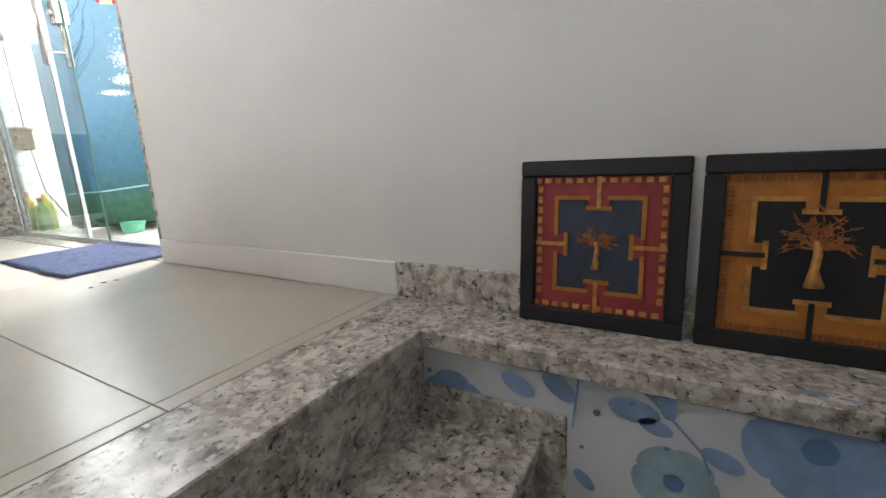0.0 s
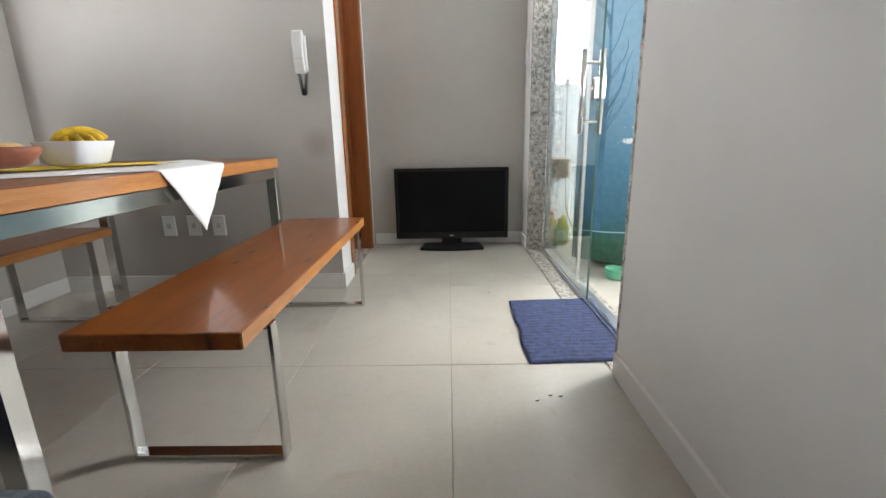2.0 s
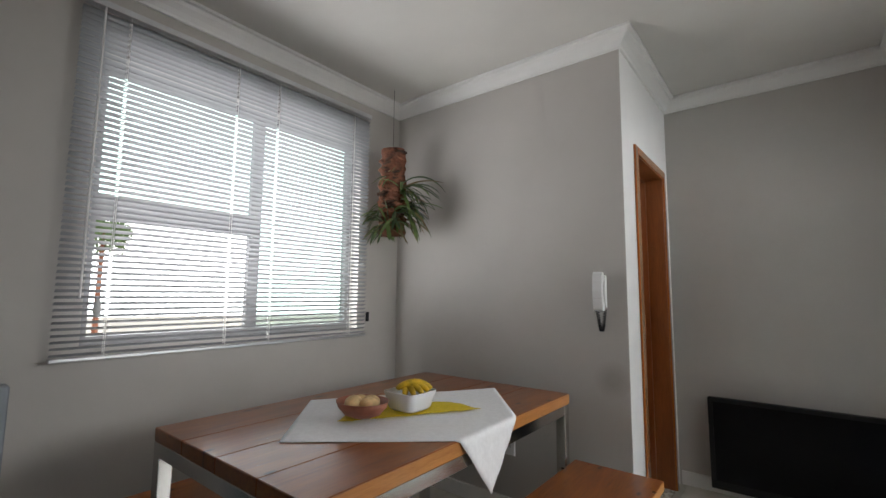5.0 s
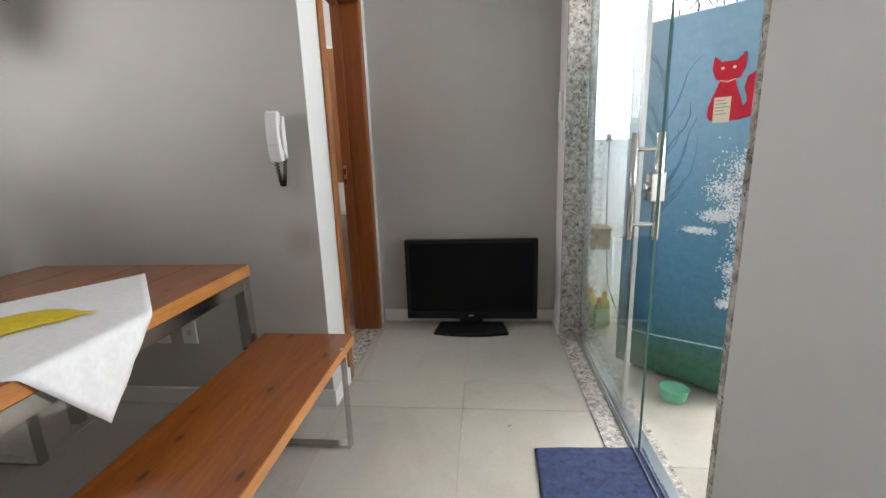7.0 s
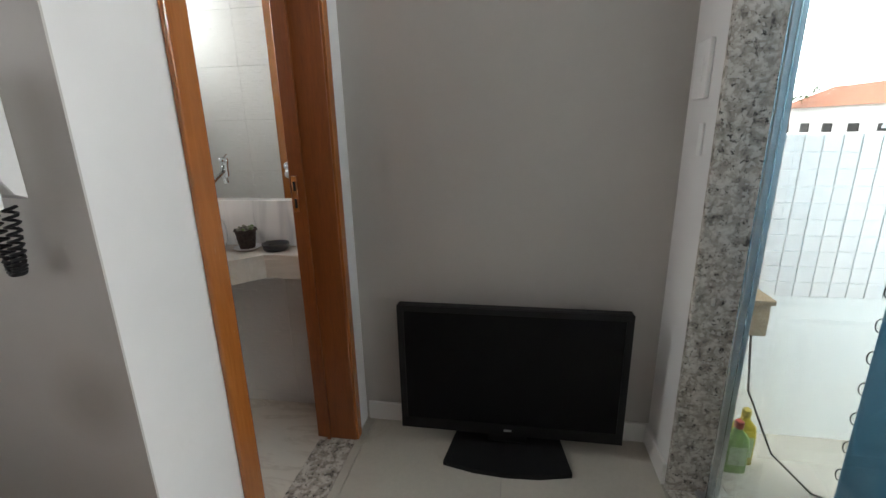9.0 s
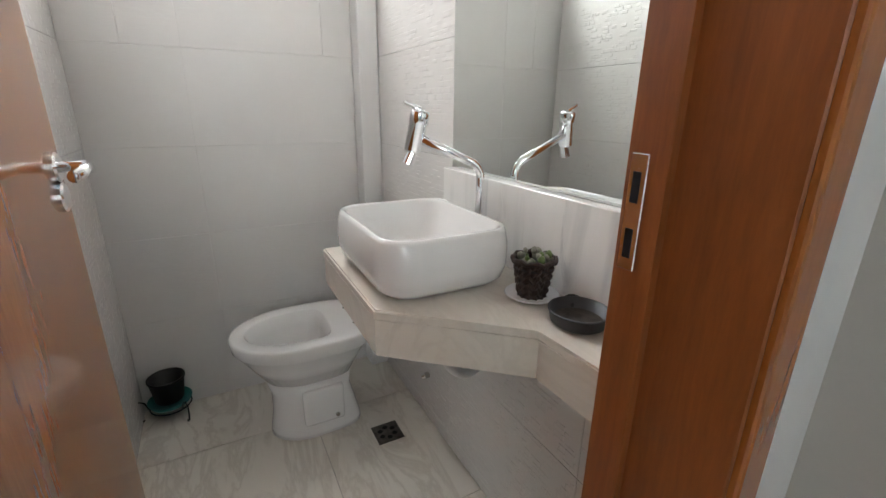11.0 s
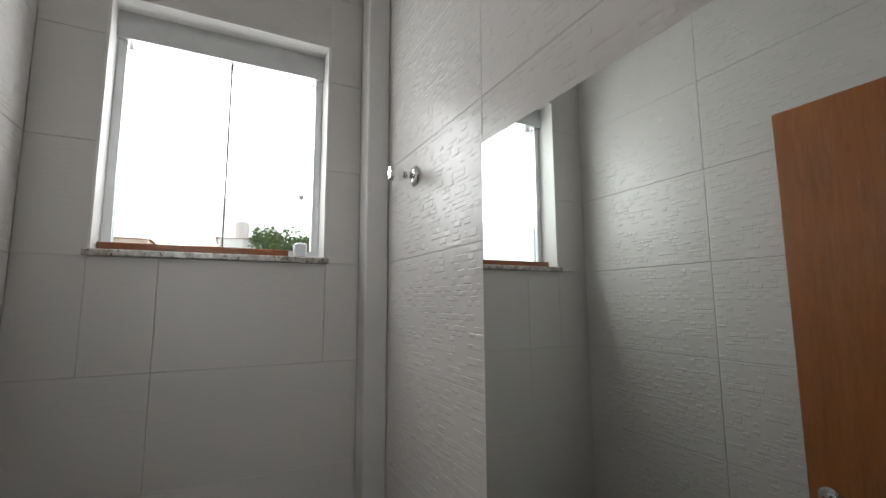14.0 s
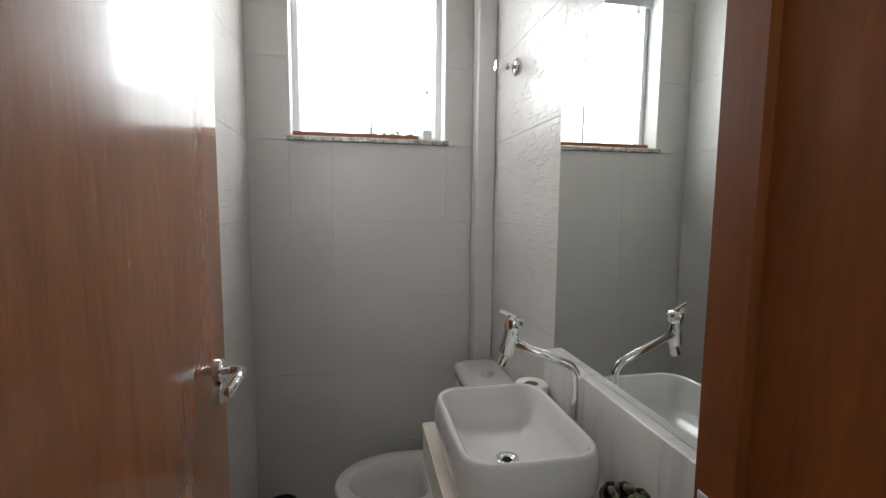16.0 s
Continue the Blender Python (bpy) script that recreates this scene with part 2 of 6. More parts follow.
TILE_RELIEF = relief_tile("block_relief_tile", (0.72, 0.70, 0.68), False)
SLAT = simple("aluminium_slat", (0.29, 0.30, 0.305), 0.45, 0.0, scale=6, var=0.05, bump=0)
CLOTH = simple("white_cloth", (0.86, 0.86, 0.87), 0.9, scale=60, var=0.05, bump=0.25)
YELLOW_CLOTH = simple("yellow_cloth", (0.70, 0.52, 0.02), 0.9, scale=60, bump=0.25)
CURTAIN = simple("white_curtain", (0.85, 0.86, 0.84), 0.9, scale=20, var=0.04)


def camo_mat():
    """Digital camouflage: small rectangles in greyed blues with pale patches."""
    m = Mat("camouflage_fabric", (0.08, 0.11, 0.16), 0.85)
    co = m.coords()
    layers = []
    for size, scale, shift in (((0.018, 0.034, 1.0), 13.0, 0.0), ((0.011, 0.018, 1.0), 34.0, 3.0)):
        sn = m.n.new("ShaderNodeVectorMath")
        sn.operation = "SNAP"
        sn.inputs[1].default_value = size
        m.link(co, sn.inputs[0])
        ad = m.n.new("ShaderNodeVectorMath")
        ad.inputs[1].default_value = (shift, shift, 0.31)
        m.link(sn.outputs[0], ad.inputs[0])
        layers.append(m.noise(ad.outputs[0], scale, 2, 0.7))
    f = m.mix(0.38, layers[0], layers[1])
    col = m.ramp(f, [(0.0, (0.055, 0.07, 0.095)), (0.42, (0.09, 0.115, 0.15)), (0.49, (0.145, 0.175, 0.21)), (0.54, (0.23, 0.25, 0.255)), (0.585, (0.45, 0.45, 0.40))], "CONSTANT")
    m.color(m.mix(0.22, col, m.ramp(m.noise(co, 300, 2), [(0.3, (0.03, 0.04, 0.06)), (0.7, (0.3, 0.32, 0.34))]))).bump(m.noise(co, 500, 2), 0.4, 0.001)
    return m.m


CAMO = camo_mat()
MAT_BLUE = simple("blue_cotton", (0.032, 0.046, 0.115), 0.95, scale=45, var=0.5, bump=0.6)
PLANT_GREEN = simple("leaf_green", (0.11, 0.17, 0.045), 0.5, scale=14, var=0.5, shuffle=True)
DARK_LEAF = simple("dark_leaf", (0.06, 0.10, 0.04), 0.4, scale=14, var=0.4)
BARK = simple("bark", (0.17, 0.066, 0.036), 0.95, scale=22, var=0.7, bump=0.8)

# ---- mesh helpers ----


def mesh_of(bm, name, mats, smooth=False):
    me = bpy.data.meshes.new(name)
    bmesh.ops.recalc_face_normals(bm, faces=bm.faces)
    bm.to_mesh(me)
    bm.free()
    for m in mats if isinstance(mats, (list, tuple)) else [mats]:
        me.materials.append(m)
    if smooth:
        for p in me.polygons:
            p.use_smooth = True
    return me


def part(name, bm, mat, parent=None, label="", smooth=False):
    ob = new(name, mesh_of(bm, name, mat, smooth))
    if parent:
        ob.parent = parent
        ob.matrix_parent_inverse = parent.matrix_basis.inverted()
    return tagged(ob, label)


def thing(name, label, category, at=(0, 0, 0), group=""):
    ob = new(name)
    ob.location = at
    ob.empty_display_size = 0.1
    return tagged(ob, label, category, group)


def structure(name, bm, mat, label="", smooth=False):
    return tagged(part(name, bm, mat, None, label, smooth), kind="structure")


def add_box(bm, x0, x1, y0, y1, z0, z1, bevel=0.0, seg=1):
    r = bmesh.ops.create_cube(bm, size=1.0)
    bmesh.ops.scale(bm, vec=(x1 - x0, y1 - y0, z1 - z0), verts=r["verts"])
    bmesh.ops.translate(bm, vec=((x0 + x1) / 2, (y0 + y1) / 2, (z0 + z1) / 2), verts=r["verts"])
    if bevel:
        es = list({e for v in r["verts"] for e in v.link_edges})
        bmesh.ops.bevel(bm, geom=es, offset=bevel, segments=seg, affect="EDGES", profile=0.5)
    return bm


def boxes(*rows, bevel=0.0, seg=1):
    bm = bmesh.new()
    for r in rows:
        add_box(bm, *r, bevel=bevel, seg=seg)
    return bm


def tube(points, radius, sides=10, closed=False):
    """A round tube along points; radius may be a list."""
    bm = bmesh.new()
    pts = [Vector(p) for p in points]
    n = len(pts)
    rings = []
    up = Vector((0.13, 0.29, 0.95)).normalized()
    for i, p in enumerate(pts):
        d = (pts[min(i + 1, n - 1)] - pts[max(i - 1, 0)]).normalized()
        if abs(d.dot(up)) > 0.98:
            up = Vector((1, 0, 0))
        a = d.cross(up).normalized()
        up = a.cross(d).normalized()
        r = radius[i] if isinstance(radius, (list, tuple)) else radius
        rings.append([bm.verts.new(p + r * (math.cos(2 * math.pi * k / sides) * a + math.sin(2 * math.pi * k / sides) * up)) for k in range(sides)])
    for i in range(n - 1):
        for k in range(sides):
            bm.faces.new((rings[i][k], rings[i][(k + 1) % sides], rings[i + 1][(k + 1) % sides], rings[i + 1][k]))
    bm.faces.new(rings[0][::-1])
    bm.faces.new(rings[-1])
    return bm


def lathe(profile, at=(0, 0, 0), sides=28, sx=1.0, sy=1.0, closed=False):
    """Turned body from (radius, z) pairs."""
    bm = bmesh.new()
    rings = []
    for r, z in profile:
        rings.append([bm.verts.new((at[0] + sx * r * math.cos(2 * math.pi * k / sides), at[1] + sy * r * math.sin(2 * math.pi * k / sides), at[2] + z)) for k in range(sides)])
    for i in range(len(rings) - 1):
        for k in range(sides):
            bm.faces.new((rings[i][k], rings[i][(k + 1) % sides], rings[i + 1][(k + 1) % sides], rings[i + 1][k]))
    bm.faces.new(rings[0][::-1])
    bm.faces.new(rings[-1])
    return bm


def loft(sections):
    """Closed rings of equal length, joined and capped."""
    bm = bmesh.new()
    rings = [[bm.verts.new(p) for p in sec] for sec in sections]
    n = len(rings[0])
    for a, b in zip(rings, rings[1:]):
        for k in range(n):
            bm.faces.new((a[k], a[(k + 1) % n], b[(k + 1) % n], b[k]))
    bm.faces.new(rings[0][::-1])
    bm.faces.new(rings[-1])
    return bm


def rounded_rect(cx, cy, z, hx, hy, r, n=6):
    out = []
    for qx, qy, a0 in ((1, 1, 0), (-1, 1, 90), (-1, -1, 180), (1, -1, 270)):
        for k in range(n + 1):
            a = radians(a0 + 90 * k / n)
            out.append((cx + qx * (hx - r) + r * math.cos(a), cy + qy * (hy - r) + r * math.sin(a), z))
    return out


def prism(poly, z0, z1):
    return loft([[(x, y, z0) for x, y in poly], [(x, y, z1) for x, y in poly]])


def move(ob, dx=0, dy=0, dz=0):
    ob.matrix_basis = Matrix.Translation((dx, dy, dz)) @ ob.matrix_basis
    return ob



# ---- structure ----
WX, EX, NY, SY = -1.665, 1.235, 1.11, -4.6      # inner faces: west, east, tv wall, south
BW, BS, BN = -1.69, 0.16, 1.17                  # bathroom faces: window wall, partition, mirror wall
CEIL, BCEIL = 2.72, 2.82


def wall_with_hole(axis, a0, a1, s0, s1, z0, z1, h0, h1, hz0, hz1):
    """Wall between faces a0, a1 of an axis, along the other from s0 to s1, with an opening."""
    rows = [(s0, h0, z0, z1), (h1, s1, z0, z1)]
    if hz0 > z0:
        rows.append((h0, h1, z0, hz0))
    if hz1 < z1:
        rows.append((h0, h1, hz1, z1))
    out = []
    for p, q, u, v in rows:
        out.append((a0, a1, p, q, u, v) if axis == "x" else (p, q, a0, a1, u, v))
    return boxes(*out)


structure("wall_west", wall_with_hole("x", -1.86, WX, SY, 0.0, -1.9, 2.9, -1.87, -0.38, 1.04, 2.34), WALL_GREY, "light grey painted wall with a window")
structure("wall_bath_west", wall_with_hole("x", -1.86, BW - 0.008, 0.0, 1.36, -0.2, 2.95, 0.326, 0.968, 1.72, 2.494), WALL_GROUT)
structure("wall_partition", boxes((BW - 0.008, -0.158, 0.0, BS - 0.008, -0.2, 2.95), (-0.158, 0.0, 0.0, 0.004, -0.2, 2.95)), WALL_STAINED, "light grey painted wall behind the table")
structure("wall_bath_door", wall_with_hole("x", -0.158, 0.0, 0.004, NY, -0.2, 2.95, 0.26, 0.98, -0.2, 2.135), WALL_WHITE, "white painted wall with a wooden door frame")
structure("wall_tv", boxes((0.0, 1.40, NY, 1.36, -0.2, 2.95)), WALL_GREY, "grey painted wall behind the television")
structure("wall_mirror", boxes((BW - 0.008, 0.0, BN + 0.008, 1.36, -0.2, 2.95)), WALL_GROUT)
structure("wall_east", boxes((EX, 1.40, 0.868, NY, -0.2, 2.95), (EX, 1.40, -1.02, 0.868, 2.28, 2.95), (EX, 1.40, SY, -1.02, -1.9, 2.95)), WALL_WHITE, "plain white painted wall")
structure("wall_south", boxes((-1.86, 1.40, SY - 0.15, SY, -1.9, 2.95)), WALL_WHITE)
structure("ceiling", boxes((-1.86, 1.40, SY - 0.15, 0.07, CEIL, 2.96), (-0.08, 1.40, 0.07, 1.36, CEIL, 2.96)), CEILING, "plain off-white plaster ceiling")
structure("ceiling_bath", boxes((BW - 0.008, -0.158, BS - 0.008, BN + 0.008, BCEIL, 2.94)), CEILING)


def cornice(name, pts, z, drop, out, mat, steps=None):
    """Moulding along a polyline of inner wall corners; the room lies to the left of the line."""
    prof = steps or [(0.0, -drop), (out * 0.16, -drop), (out * 0.2, -drop * 0.86), (out * 0.42, -drop * 0.62), (out * 0.72, -drop * 0.4), (out * 0.8, -drop * 0.2), (out, -drop * 0.16), (out, 0.0)]
    bm = bmesh.new()
    P = [Vector((x, y, 0)) for x, y in pts]
    rings = []
    for i, p in enumerate(P):
        d0 = (p - P[i - 1]).normalized() if i else (P[1] - p).normalized()
        d1 = (P[i + 1] - p).normalized() if i < len(P) - 1 else d0
        n0, n1 = Vector((-d0.y, d0.x, 0)), Vector((-d1.y, d1.x, 0))
        m = (n0 + n1).normalized()
        m = m / max(0.3, m.dot(n0))
        rings.append([bm.verts.new((p.x + m.x * o, p.y + m.y * o, z + h)) for o, h in prof])
    for a, b in zip(rings, rings[1:]):
        for k in range(len(prof) - 1):
            bm.faces.new((a[k], b[k], b[k + 1], a[k + 1]))
    return structure(name, bm, mat, "white plaster ceiling moulding")


cornice("trim_cornice", [(EX, SY), (EX, NY), (0.0, NY), (0.0, 0.0), (WX, 0.0), (WX, SY)], CEIL - 0.001, 0.09, 0.085, TRIM)
steps = [(0.0, -0.10), (0.012, -0.10), (0.012, -0.085), (0.03, -0.08), (0.03, -0.062), (0.05, -0.055), (0.055, -0.035), (0.075, -0.03), (0.08, -0.012), (0.10, -0.01), (0.10, 0.0)]
cornice("trim_bath_cornice", [(-0.16, BN), (-1.60, BN), (-1.60, 1.09), (BW, 1.09), (BW, BS), (-0.16, BS)], BCEIL - 0.001, 0.10, 0.10, TRIM, steps)

# floors
structure("floor", boxes((-1.665, EX, -2.16, NY, -0.14, -0.005), (-1.665, 0.2, SY, -2.16, -0.14, -0.005), (-0.158, 0.0, 0.26, 0.98, -0.14, -0.006)), GROUT, "grout bed under large beige porcelain floor tiles")
structure("floor_bath", boxes((BW, -0.158, BS, BN, -0.14, -0.006)), GROUT_LIGHT)
# baseboards
B = 0.09
structure("baseboard", boxes((EX - 0.014, EX, -2.158, -1.024, 0.0005, B), (EX - 0.014, EX, 0.87, NY - 0.014, 0.0005, B), (0.014, EX, NY - 0.014, NY, 0.0005, B),
                             (0.0, 0.014, -0.014, 0.234, 0.0005, B), (WX, 0.0, -0.014, 0.0, 0.0005, B), (WX, WX + 0.014, SY, -0.014, 0.0005, B), bevel=0.002), TRIM, "low white tile skirting along the walls")

# stairwell: granite edge, ledge, skirting and steps going down
structure("trim_stair_edge", boxes((0.2, 1.05, -2.345, -2.162, -0.04, 0.0015), (1.05, EX, SY, -2.162, -0.04, 0.0008), bevel=0.003), GRANITE, "speckled grey granite edge round the stairwell")
structure("trim_granite_skirting", boxes((EX - 0.016, EX - 0.0005, SY, -2.159, 0.001, 0.093), bevel=0.002), GRANITE, "speckled granite skirting above the stair ledge")
FLORAL_WALL = painted("print_white_ground", (0.74, 0.76, 0.80), 0.35)
structure("wall_stair_lining", boxes((1.075, EX, SY, -2.16, -1.9, -0.041)), FLORAL_WALL, "white wall panel printed with pale blue flowers")
structure("wall_stair_west", boxes((0.06, 0.2, SY, -2.33, -1.9, -0.006)), WALL_WHITE)
stairs = structure("stairs", boxes((0.2, 1.075, -2.33, -2.17, -1.9, -0.041)), GRANITE, "dark speckled granite stairs going down")
y = -2.33
for k in range(1, 9):
    z = -0.19 * k
    depth = (0.27, 0.19)[k - 1] if k < 3 else 0.25
    part("tread", boxes((0.2, 1.06, y - depth, y + 0.0, z - 0.03, z), bevel=0.003), GRANITE, stairs)
    part("riser", boxes((0.205, 1.06, y - depth + 0.004, y - depth + 0.024, z - 0.19, z - 0.031)), GRANITE, stairs)
    part("side_skirting", boxes((1.06, 1.0745, y - depth - 0.045, y - (0.045 if k > 1 else 0.0), z - 0.18, z + 0.06), bevel=0.002), GRANITE, stairs)
    y -= depth
structure("floor_lower", boxes((-0.2, 1.4, SY - 0.1, -2.2, -2.0, -1.9)), GROUT)

# blue flowers printed on the stair lining
FLOWER_A = simple("print_blue", (0.27, 0.40, 0.62), 0.4, scale=10, var=0.3)
FLOWER_B = simple("print_pale_teal", (0.36, 0.52, 0.60), 0.4, scale=10, var=0.25)
FLOWER_D = simple("print_mid_blue", (0.13, 0.24, 0.44), 0.4, scale=10, var=0.3)
FLOWER_C = simple("print_dark_blue", (0.20, 0.28, 0.48), 0.4, scale=10, var=0.3)
FX = 1.0735


def petal_fan(bm, cy, cz, r, n, turn, wide=0.62, dx=0.0):
    for k in range(n):
        a = turn + 2 * math.pi * k / n
        u, v = Vector((0, math.cos(a), math.sin(a))), Vector((0, -math.sin(a), math.cos(a)))
        c = Vector((FX - dx - 0.00025 * k, cy, cz))
        ring = []
        for q in range(14):
            t = q / 14 * 2 * math.pi
            ring.append(bm.verts.new(c + u * (r * (0.5 - 0.5 * math.cos(t))) + v * (r * wide * 0.6 * math.sin(t) * (1.2 - 0.4 * math.cos(t)))))
        bm.faces.new(ring)


rnd = random.Random(5)
lining = bpy.data.objects["wall_stair_lining"]
for name, mat, rows in (("blue_flower", FLOWER_A, [(-2.40, -0.17, 0.08, 5, 0.3), (-3.005, -0.085, 0.095, 5, 1.0), (-3.4, -0.42, 0.12, 5, 0.5), (-3.75, -0.20, 0.11, 5, 0.1), (-3.05, -0.52, 0.12, 5, 0.8)]),
                        ("teal_flower", FLOWER_B, [(-2.825, -0.205, 0.068, 5, 0.9), (-3.25, -0.22, 0.10, 5, 0.2), (-2.9, -0.75, 0.1, 5, 0.4), (-3.6, -0.65, 0.1, 5, 0.7)])):
    for cy, cz, r, n, turn in rows:
        bm = bmesh.new()
        petal_fan(bm, cy, cz, r, n, turn, 0.72)
        part(name, bm, mat, lining)
        bm = bmesh.new()
        petal_fan(bm, cy, cz, r * 0.22, 6, turn + 0.4, 1.0, 0.0020)
        part("flower_centre", bm, FLOWER_D, lining)
bm = bmesh.new()
for cy, cz, turn, r in [(-2.515, -0.07, 3.6, 0.075), (-2.60, -0.05, 3.8, 0.075), (-2.80, -0.09, 0.1, 0.085), (-2.815, -0.09, 1.35, 0.055), (-2.82, -0.115, 0.25, 0.055), (-2.86, -0.128, 3.5, 0.065), (-2.66, -0.235, 3.9, 0.05), (-2.6, -0.29, 0.2, 0.06), (-3.1, -0.33, 2.2, 0.09), (-3.2, -0.12, 5.0, 0.08), (-3.45, -0.2, 1.2, 0.08)]:
    u, v = Vector((0, math.cos(turn), math.sin(turn))), Vector((0, -math.sin(turn), math.cos(turn)))
    c = Vector((FX - 0.0036, cy, cz))
    bm.faces.new([bm.verts.new(c + u * (r * (0.5 - 0.5 * math.cos(q / 12 * 2 * math.pi))) + v * (0.26 * r * math.sin(q / 12 * 2 * math.pi))) for q in range(12)])
part("printed_leaves", bm, FLOWER_A, lining)
bm = bmesh.new()
for k in range(46):
    cy, cz, r = rnd.uniform(-3.7, -2.33), rnd.uniform(-0.8, -0.07), rnd.uniform(0.004, 0.008)
    bm.faces.new([bm.verts.new((FX - 0.0040, cy + r * math.cos(q * 0.785), cz + r * math.sin(q * 0.785))) for q in range(8)])
part("printed_dots", bm, FLOWER_C, lining)
for pts in ([(-2.665, -0.045), (-2.66, -0.10), (-2.655, -0.15)], [(-2.77, -0.045), (-2.82, -0.09), (-2.862, -0.135), (-2.875, -0.17)], [(-2.95, -0.2), (-3.0, -0.4), (-3.05, -0.6)]):
    part("printed_stem", tube([(FX - 0.0030, a, b) for a, b in pts], 0.0022, 5), FLOWER_A, lining)

# glass door opening in the east wall
structure("trim_door_granite", boxes((EX - 0.002, 1.392, 0.846, 0.868, 0.0, 2.28), (EX - 0.002, 1.402, -1.022, -1.002, 0.0, 2.28), (EX - 0.002, 1.392, -1.002, 0.846, 2.258, 2.28),
                                     (EX, 1.46, -1.002, 0.846, -0.05, 0.001), bevel=0.002), GRANITE, "speckled granite lining of the glass door opening")
structure("trim_door_track", boxes((1.33, 1.42, -1.002, 0.845, 0.002, 0.010), (1.337, 1.341, -1.002, 0.845, 0.010, 0.018), (1.362, 1.366, -1.002, 0.845, 0.010, 0.018),
                                   (1.33, 1.42, -1.002, 0.845, 2.225, 2.257), (1.372, 1.412, 0.825, 0.845, 0.010, 2.225)), BRUSHED, "aluminium sliding track of the glass door")

for nm, lab, x, y0, y1 in (("glass_door", "sliding glass door pushed open, with steel bar handle", 1.350, -0.30, 0.80), ("glass_panel", "fixed clear glass panel beside the door", 1.392, 0.02, 0.822)):
    d = thing(nm, lab, "door" if nm == "glass_door" else "glass panel", (x, y0, 0.01))
    ob = part("pane", boxes((x - 0.004, x + 0.004, y0, y1, 0.019, 2.224)), GLASS, d)
    ob.visible_shadow = False
    part("edge", boxes((x - 0.0045, x + 0.0045, y0 - 0.002, y0, 0.019, 2.224)) if nm == "glass_door" else boxes((x - 0.009, x + 0.009, y0 - 0.022, y0, 0.012, 2.224), bevel=0.001), GLASS_EDGE if nm == "glass_door" else BRUSHED, d)
    if nm == "glass_door":
        for dx in (-0.048, 0.048):
            h = part("handle", tube([(x + dx, -0.172, 0.86), (x + dx, -0.172, 1.26)], 0.0125, 14), STEEL, d, "polished steel bar handle", True)
        for zz in (0.92, 1.20):
            part("handle_stub", tube([(x - 0.048, -0.172, zz), (x + 0.048, -0.172, zz)], 0.008, 12), STEEL, d)
        lk = part("lock", boxes((x - 0.024, x + 0.024, -0.299, -0.235, 1.02, 1.12), bevel=0.004), STEEL, d, "square steel door lock")
        part("cylinder", lathe([(0.016, 0), (0.016, 0.012), (0.011, 0.014)], (0, 0, 0), 16), CHROME, lk).matrix_basis = pose(x - 0.024, -0.265, 1.07, 0, -90, 0)

# bathroom wooden door frame and granite sill
fr = tagged(part("door_1", boxes((-0.172, 0.004, 0.261, 0.295, 0.0, 2.10), bevel=0.002), JAMB_WOOD_SHADED, None, "varnished orange-brown wooden door frame with door open"), kind="structure")
part("jamb", boxes((-0.172, 0.004, 0.945, 0.979, 0.0, 2.10), bevel=0.002), JAMB_WOOD_SHADED, fr)
part("head", boxes((-0.172, 0.004, 0.261, 0.979, 2.10, 2.134), bevel=0.002), JAMB_WOOD_SHADED, fr)
part("stop", boxes((-0.125, -0.11, 0.295, 0.307, 0.0, 2.10), (-0.125, -0.11, 0.933, 0.945, 0.0, 2.10), (-0.125, -0.11, 0.295, 0.945, 2.088, 2.10)), JAMB_WOOD_SHADED, fr)
for row in ((0.0005, 0.014, 0.222, 0.288, 0.0, 2.152), (0.0005, 0.014, 0.948, 0.992, 0.0, 2.152), (0.0005, 0.014, 0.292, 0.948, 2.103, 2.152)):
    part("architrave", boxes(row, bevel=0.004, seg=2), DOOR_WOOD, fr)
sp = part("strike_plate", boxes((-0.165, -0.142, 0.9435, 0.9455, 1.005, 1.14), bevel=0.001), CHROME, fr, "chrome strike plate")
part("strike_slot", boxes((-0.159, -0.149, 0.9428, 0.944, 1.02, 1.055), (-0.159, -0.149, 0.9428, 0.944, 1.085, 1.12)), BLACK_PLASTIC, fr)
structure("trim_door_sill", boxes((-0.158, 0.0, 0.295, 0.945, -0.03, 0.0015)), GRANITE, "granite threshold under the bathroom door")

leaf = thing("bathroom_door", "varnished orange-brown wooden door standing open", "door", (-0.175, 0.262, 0.0))
part("leaf", boxes((-0.812, -0.177, 0.262, 0.297, 0.008, 2.092), bevel=0.003), DOOR_WOOD, leaf)
for zz in (0.28, 1.04, 1.82):
    hg = part("hinge", boxes((-0.1772, -0.1752, 0.265, 0.294, zz - 0.05, zz + 0.05), bevel=0.0008), CHROME, leaf, "chrome butt hinge")
    for dz in (-0.035, 0.0, 0.035):
        part("screw", lathe([(0.004, 0), (0.003, 0.0012)], sides=8), STEEL, hg).matrix_basis = pose(-0.1752, 0.280, zz + dz, 0, 90, 0)
for side, yy in ((1, 0.297), (-1, 0.262)):
    part("lever", tube([(-0.765, yy, 1.085), (-0.765, yy + side * 0.035, 1.085), (-0.757, yy + side * 0.048, 1.085), (-0.735, yy + side * 0.052, 1.085), (-0.65, yy + side * 0.05, 1.082)], 0.0095, 12), CHROME, leaf, "curved chrome lever handle", True)
    for zz in (1.085, 1.035):
        ob = part("rosette", lathe([(0.025, 0), (0.025, 0.006), (0.021, 0.009)], sides=20), CHROME, leaf)
        ob.matrix_basis = pose(-0.765, yy, zz, -90 * side, 0, 0)

